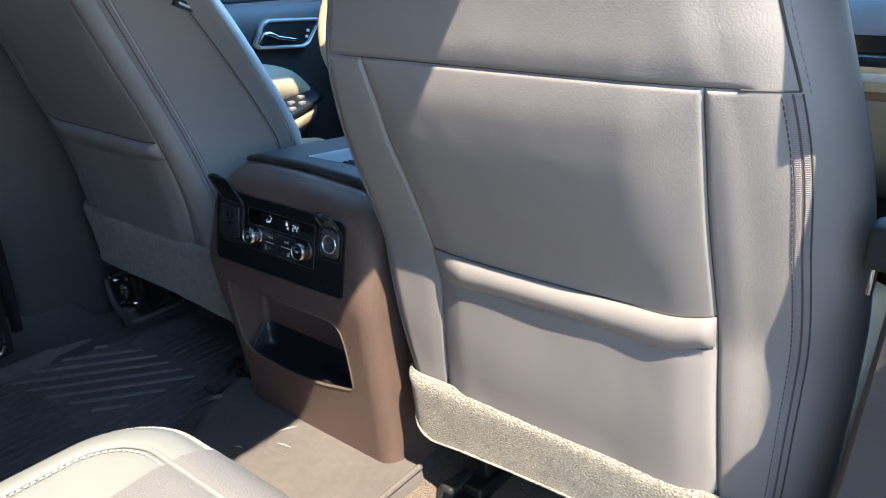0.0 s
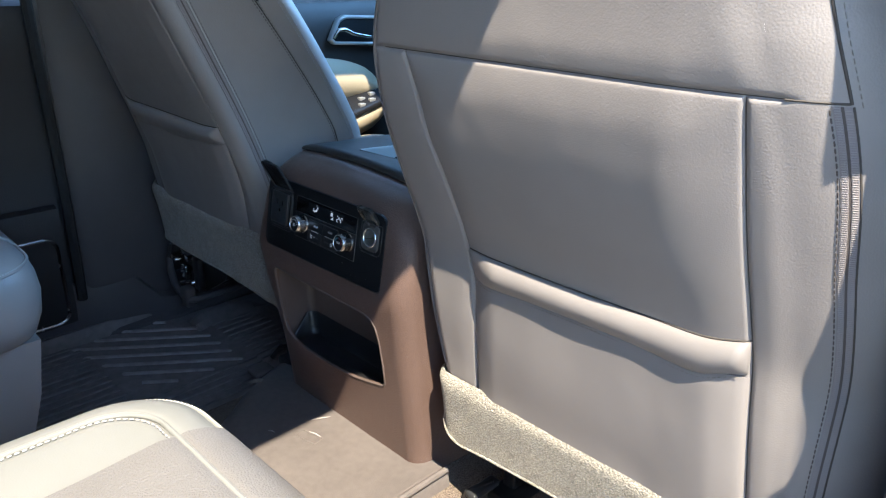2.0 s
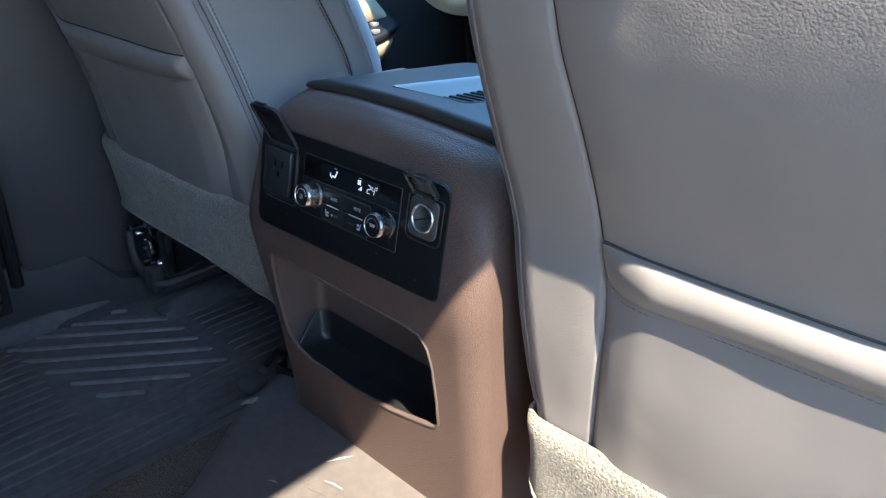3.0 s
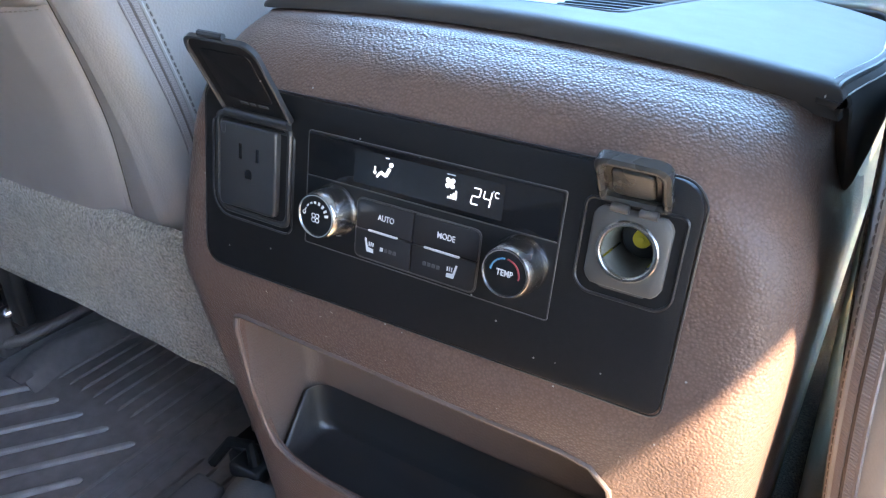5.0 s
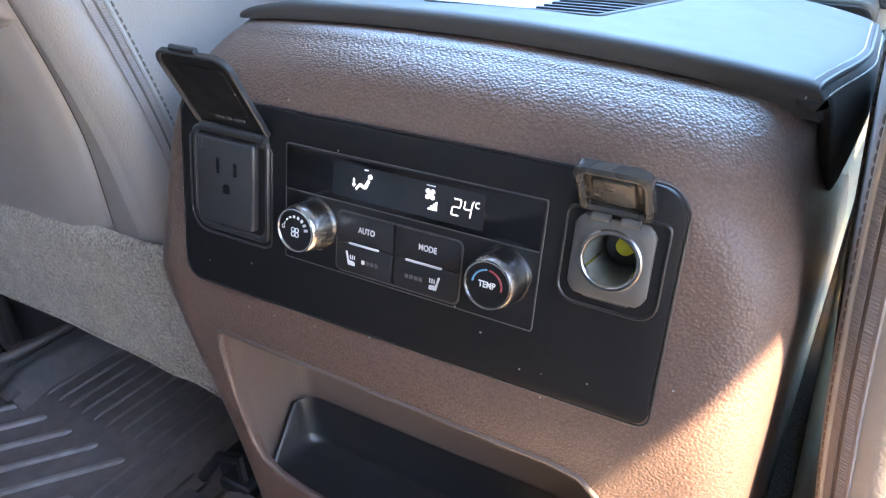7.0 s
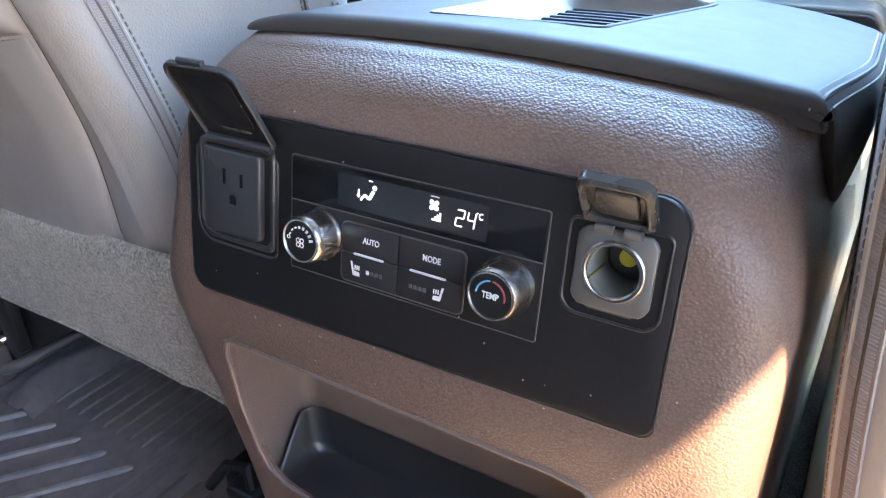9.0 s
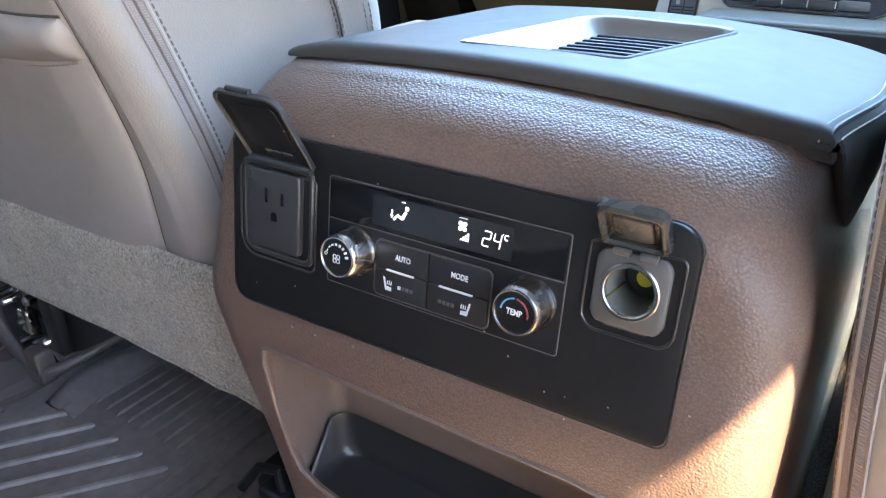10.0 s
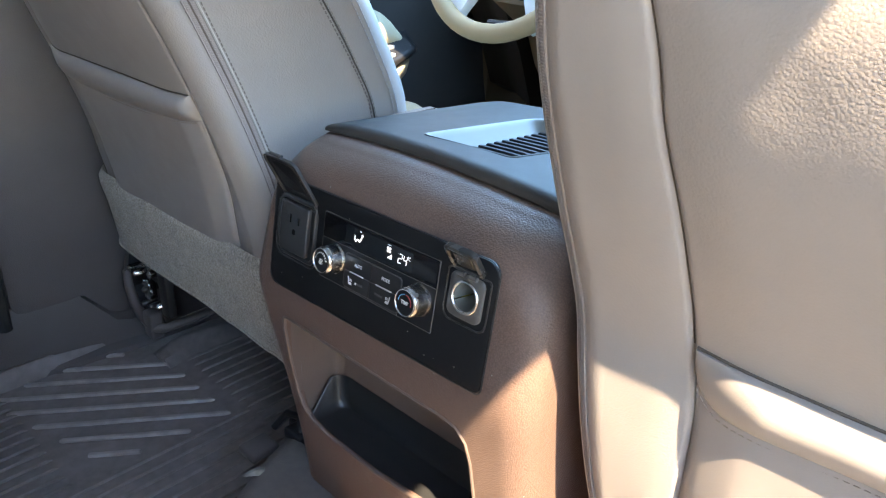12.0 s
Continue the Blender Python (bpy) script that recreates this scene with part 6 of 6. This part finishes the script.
def rear_cushion(x0, x1, label, pale, yf):
    """A captain's chair's cushion with a rolled edge, piped seams and a perforated middle."""
    seat = thing("rear_seat", ((x0 + x1) / 2, -0.70, 0.0), label, "car seat", "rear chairs")
    skin = PALE_SEAT if pale else SEAT_SIDE

    def outline(inset):
        return rounded(x0 + inset, x1 - inset, -1.10 + inset, yf - inset, max(0.085 - 0.55 * inset, 0.03), 12)

    part("cushion", sheet([[(x, y, z) for x, y in outline(i)] for i, z in PUFF], True, True), skin, seat, "smooth leather cushion", angle=70)

    def loop(inset, z):
        """The near end of an outline: down one side, across the front and up the other."""
        ring_ = outline(inset)
        return [(x, y, z) for x, y in [(x1 - inset, -0.95)] + ring_[26:52] + [(x0 + inset, -0.95)]]

    rim = loop(0.010, 0.4265)
    part("edge_piping", tube(rim, 0.0028, 8), skin, seat)
    part("stitching", stitch_line([(x, y, z + 0.0024) for x, y, z in rim], 0.0042, 0.0034, 0.0012), THREAD, seat)
    mid = loop(0.058, 0.4505)
    part("piping", tube(mid, 0.0026, 8), skin, seat)
    part("stitching", stitch_line([(x, y, 0.4522) for x, y, z in loop(0.0655, 0)], 0.0060, 0.0042, 0.0009), THREAD, seat)
    xa, xb = x0 + 0.135, x1 - 0.135
    way = [(yf - i, z) for i, z in PUFF[2:]] + [(yf - 0.20, 0.445), (yf - 0.40, 0.443), (-1.05, 0.443)]
    grids = [[[(x, y + (lift if k < 5 else 0), z + (lift if k > 2 else 0)) for x in np.linspace(xa, xb, 24)] for k, (y, z) in enumerate(way)] for lift in (0.0032, -0.006)]
    part("perforated_insert", slab(*grids), PERFORATED, seat, "perforated leather insert", angle=70)
    for x in (xa - 0.001, xb + 0.001):
        part("insert_seam", tube([(x, y + 0.001, z + 0.0012) for y, z in way[1:]], 0.0016, 6), skin, seat)
    part("front_skirt", slab([[(x0 + 0.03, yf - 0.025, 0.31), (x1 - 0.03, yf - 0.025, 0.31)], [(x0 + 0.03, yf - 0.04, 0.22), (x1 - 0.03, yf - 0.04, 0.22)], [(x0 + 0.05, yf - 0.07, 0.10), (x1 - 0.05, yf - 0.07, 0.10)]],
         [[(x0 + 0.03, yf - 0.30, 0.31), (x1 - 0.03, yf - 0.30, 0.31)], [(x0 + 0.03, yf - 0.30, 0.22), (x1 - 0.03, yf - 0.30, 0.22)], [(x0 + 0.05, yf - 0.30, 0.10), (x1 - 0.05, yf - 0.30, 0.10)]]), SEAT_SIDE, seat, "vinyl skirt below the cushion")
    part("base", box(x0 + 0.08, x1 - 0.08, -1.05, yf - 0.14, -0.012, 0.30, 0.01), SHADOW_BLACK, seat)
    part("backrest", slab([[(x, -1.10 - 0.12 * t, 0.40 + 0.55 * t) for x in np.linspace(x0, x1, 8)] for t in np.linspace(0, 1, 8)], [[(x, -1.18 - 0.06 * t, 0.40 + 0.55 * t) for x in np.linspace(x0, x1, 8)] for t in np.linspace(0, 1, 8)]), SEAT_SMOOTH, seat, "taupe leather backrest")
    return seat


rear_cushion(0.192, 0.74, "pale grey leather rear chair lit by the sun", True, -0.348)
rear_cushion(-0.75, -0.202, "grey leather rear chair in the shade", False, -0.342)

# ---------------------------------------------------------------- floor liners
liner = thing("floor_liner", (-0.60, 0.0, 0.0), "dark brown ribbed rubber floor liner", "floor mat")
rows = []
for x in np.linspace(-0.835, -0.10, 44):
    x = float(x)
    row = []
    for y in np.linspace(-0.42, 0.42, 60):
        y = float(y)
        z = -0.004 + 0.05 * max(0, (-0.795 - x) / 0.04)
        if -0.82 < x < -0.46 and -0.19 < y < 0.095:  # the ribbed field lies lower
            z -= 0.002
        row.append((x, y, z))
    rows.append(row)
part("mat", slab(rows, [[(p[0], p[1], p[2] - 0.005) for p in r] for r in rows]), RUBBER, liner, "flat rubber mat", angle=60)
SL = 1.337


def in_field(x, y):
    """Whether a place lies in the mat's field of slanting ribs."""
    return -0.812 + 0.26 * max(0.0, -0.03 - y) < x < -0.468 - 0.10 * max(0.0, 0.05 - y) and max(-0.19, -0.184 + 0.27 * (x + 0.731)) < y < min(0.087, 0.036 + 0.76 * (x + 0.757))


for k in range(-2, 9):  # slanting ribs, clipped to their field
    xa = -0.469 - 0.0502 * (5 - k)
    pts = []
    for s in np.linspace(-0.42, 0.36, 240):
        x, y = xa + float(s), 0.086 + float(s) * SL
        if in_field(x, y):
            pts.append((x, y, -0.004))
    if len(pts) > 3:
        part("rib", tube([pts[0], *[Vector(pts[0]).lerp(Vector(pts[-1]), t) for t in (0.02, 0.5, 0.98)], pts[-1]], [0.002, 0.0048, 0.0048, 0.0048, 0.002], 8, flat=0.8), RUBBER_RIB, liner, "pale raised rib")
for x in np.arange(-0.735, -0.40, 0.0245):
    part("rib", tube([(float(x), 0.110, -0.004), (float(x), 0.118, -0.002), (float(x), 0.225, -0.002), (float(x), 0.235, -0.004)], [0.001, 0.003, 0.003, 0.001], 6), RUBBER, liner)
for x in np.arange(-0.455, -0.15, 0.0245):
    far = 0.10 if x < -0.28 else -0.06 - 1.2 * (float(x) + 0.26)
    part("rib", tube([(float(x), -0.36, -0.004), (float(x), -0.34, -0.002), (float(x), far, -0.002), (float(x), far + 0.01, -0.004)], [0.001, 0.0032, 0.0032, 0.001], 6), RUBBER, liner)
for x in np.arange(-0.80, -0.46, 0.0245):
    part("rib", tube([(float(x), -0.36, -0.004), (float(x), -0.34, -0.002), (float(x), -0.176, -0.002), (float(x), -0.168, -0.004)], [0.001, 0.0032, 0.0032, 0.001], 6), RUBBER, liner)
part("front_lip", sheet([[(x - 0.030, y, -0.006), (x - 0.022, y, 0.010 + h), (x - 0.008, y, 0.018 + h), (x + 0.008, y, 0.017 + h), (x + 0.022, y, 0.006), (x + 0.040, y, -0.006)] for x, y, h in ((-0.700, 0.075, -0.02), (-0.703, 0.09, -0.008), (-0.705, 0.11, 0.0), (-0.704, 0.15, 0.004), (-0.700, 0.19, 0.002), (-0.69, 0.23, 0.0), (-0.68, 0.26, -0.02))], True, True), RUBBER, liner, "raised lip of the liner")
part("side_lip", sheet([[(-0.785, y, -0.006), (-0.788, y, 0.018 + h), (-0.796, y, 0.027 + h), (-0.82, y, 0.026 + h), (-0.82, y, -0.006)] for y, h in ((-0.42, 0.0), (-0.15, 0.0), (-0.05, 0.0), (0.02, 0.0), (0.06, -0.01))], True, True), RUBBER, liner)

# raised middle of the liner over the tunnel
tunnel = thing("tunnel_liner", (0.0, -0.15, 0.0), "brown rubber liner over the transmission tunnel", "floor mat")
EDGE_L = spline((-0.42, -0.085), (-0.30, -0.09), (-0.18, -0.11), (-0.12, -0.148), (-0.05, -0.196), (0.04, -0.236), (0.06, -0.24))
rows = []
for y in np.linspace(-0.42, 0.05, 40):
    y = float(y)
    a = float(EDGE_L(y))
    b = 0.215 + 0.02 * max(0, -y)
    row = [(a - 0.045, y, -0.008), (a - 0.040, y, 0.02), (a - 0.028, y, 0.07), (a - 0.012, y, 0.093), (a + 0.004, y, 0.1005)]
    row += [(a + (b - a) * u, y, 0.101 + 0.004 * math.sin(math.pi * u) + 0.006 * max(0, (u - 0.9) / 0.1)) for u in np.linspace(0.05, 0.985, 24)]
    row += [(b + 0.002, y, 0.107), (b + 0.006, y, 0.102), (b + 0.008, y, 0.075), (b + 0.012, y, 0.045)]
    rows.append(row)
part("top", slab(rows, [[(p[0], p[1], p[2] - 0.008) for p in r] for r in rows]), HUMP, tunnel, "smooth brown tunnel cover", angle=60)
part("moulded_mark", ring(rounded(-0.035, 0.012, -0.070, -0.050, 0.004, 4), 0.002, 0.0, 0.003, Matrix.Translation((0, 0, 0.1035)) @ pose(0, 0, 0, 0, 0, 12)), HUMP, tunnel)
for (xa, ya), (xb, yb) in (((-0.010, -0.052), (0.016, -0.046)), ((-0.060, -0.10), (-0.048, -0.095)), ((-0.02, 0.0), (-0.035, -0.03))):
    part("scuff", tube([(xa, ya, 0.1048), ((xa + xb) / 2, (ya + yb) / 2 + 0.001, 0.1055), (xb, yb, 0.1048)], [0.0004, 0.0012, 0.0004], 5), THREAD, tunnel)
worn = [[(-0.216 + 0.009 * v * math.cos(q) + 0.006 * v * math.sin(q), -0.022 + 0.014 * v * math.sin(q) * (1 + 0.3 * math.sin(3 * q)), 0.1022 - 0.004 * v * v) for q in np.linspace(0, 2 * math.pi, 25)[:-1]] for v in (0.05, 0.5, 1.0)]
part("worn_patch", sheet(worn, True, True), WORN, tunnel, "pale worn patch on the corner")
part("end_lip", tube([(0.222 + 0.02 * max(0, -y), y, 0.108) for y in np.linspace(-0.30, 0.045, 12)], 0.0055, 8), HUMP, tunnel, "turned edge of the liner")

structure("trim_tunnel_carpet", sheet([[(x, y, -0.012), (x, y, h), (x, y + 0.9, h), (x, y + 0.9, -0.012)] for x, y, h in ((-0.235, -0.40, 0.05), (-0.21, -0.40, 0.085), (0.0, -0.40, 0.09), (0.22, -0.40, 0.075), (0.27, -0.40, 0.05), (0.34, -0.40, 0.02), (0.40, -0.40, -0.011))], True, True), FLOOR_CARPET, "brown carpet over the tunnel", "carpet")

# clip and catch where the liner meets the console
clip = thing("liner_clip", (-0.235, 0.03, 0.09), "dark plastic liner clip beside the console", "clip")
part("base", box(-0.297, -0.258, -0.004, 0.040, 0.070, 0.084, 0.005), PILLAR, clip)
part("catch", tube([(-0.285, 0.05, 0.092), (-0.268, 0.062, 0.118), (-0.245, 0.066, 0.122), (-0.235, 0.06, 0.10)], 0.006, 8), SHADOW_BLACK, clip)
part("catch", box(-0.262, -0.222, 0.048, 0.085, 0.088, 0.106, 0.005), SHADOW_BLACK, clip)

# folding catch on the floor behind the passenger seat
catch = thing("floor_catch", (0.29, 0.07, 0.05), "grey steel floor catch under the passenger seat", "catch")
part("loop", tube([(0.255, 0.045, 0.05), (0.262, 0.05, 0.085), (0.275, 0.09, 0.09), (0.268, 0.10, 0.055)], 0.005, 8), SHADOW_BLACK, catch)
part("grip", box(0.262, 0.282, 0.045, 0.105, 0.078, 0.090, 0.004), GREY_PLASTIC, catch)
part("foot", box(0.25, 0.31, 0.03, 0.12, 0.03, 0.052, 0.005), SHADOW_BLACK, catch)
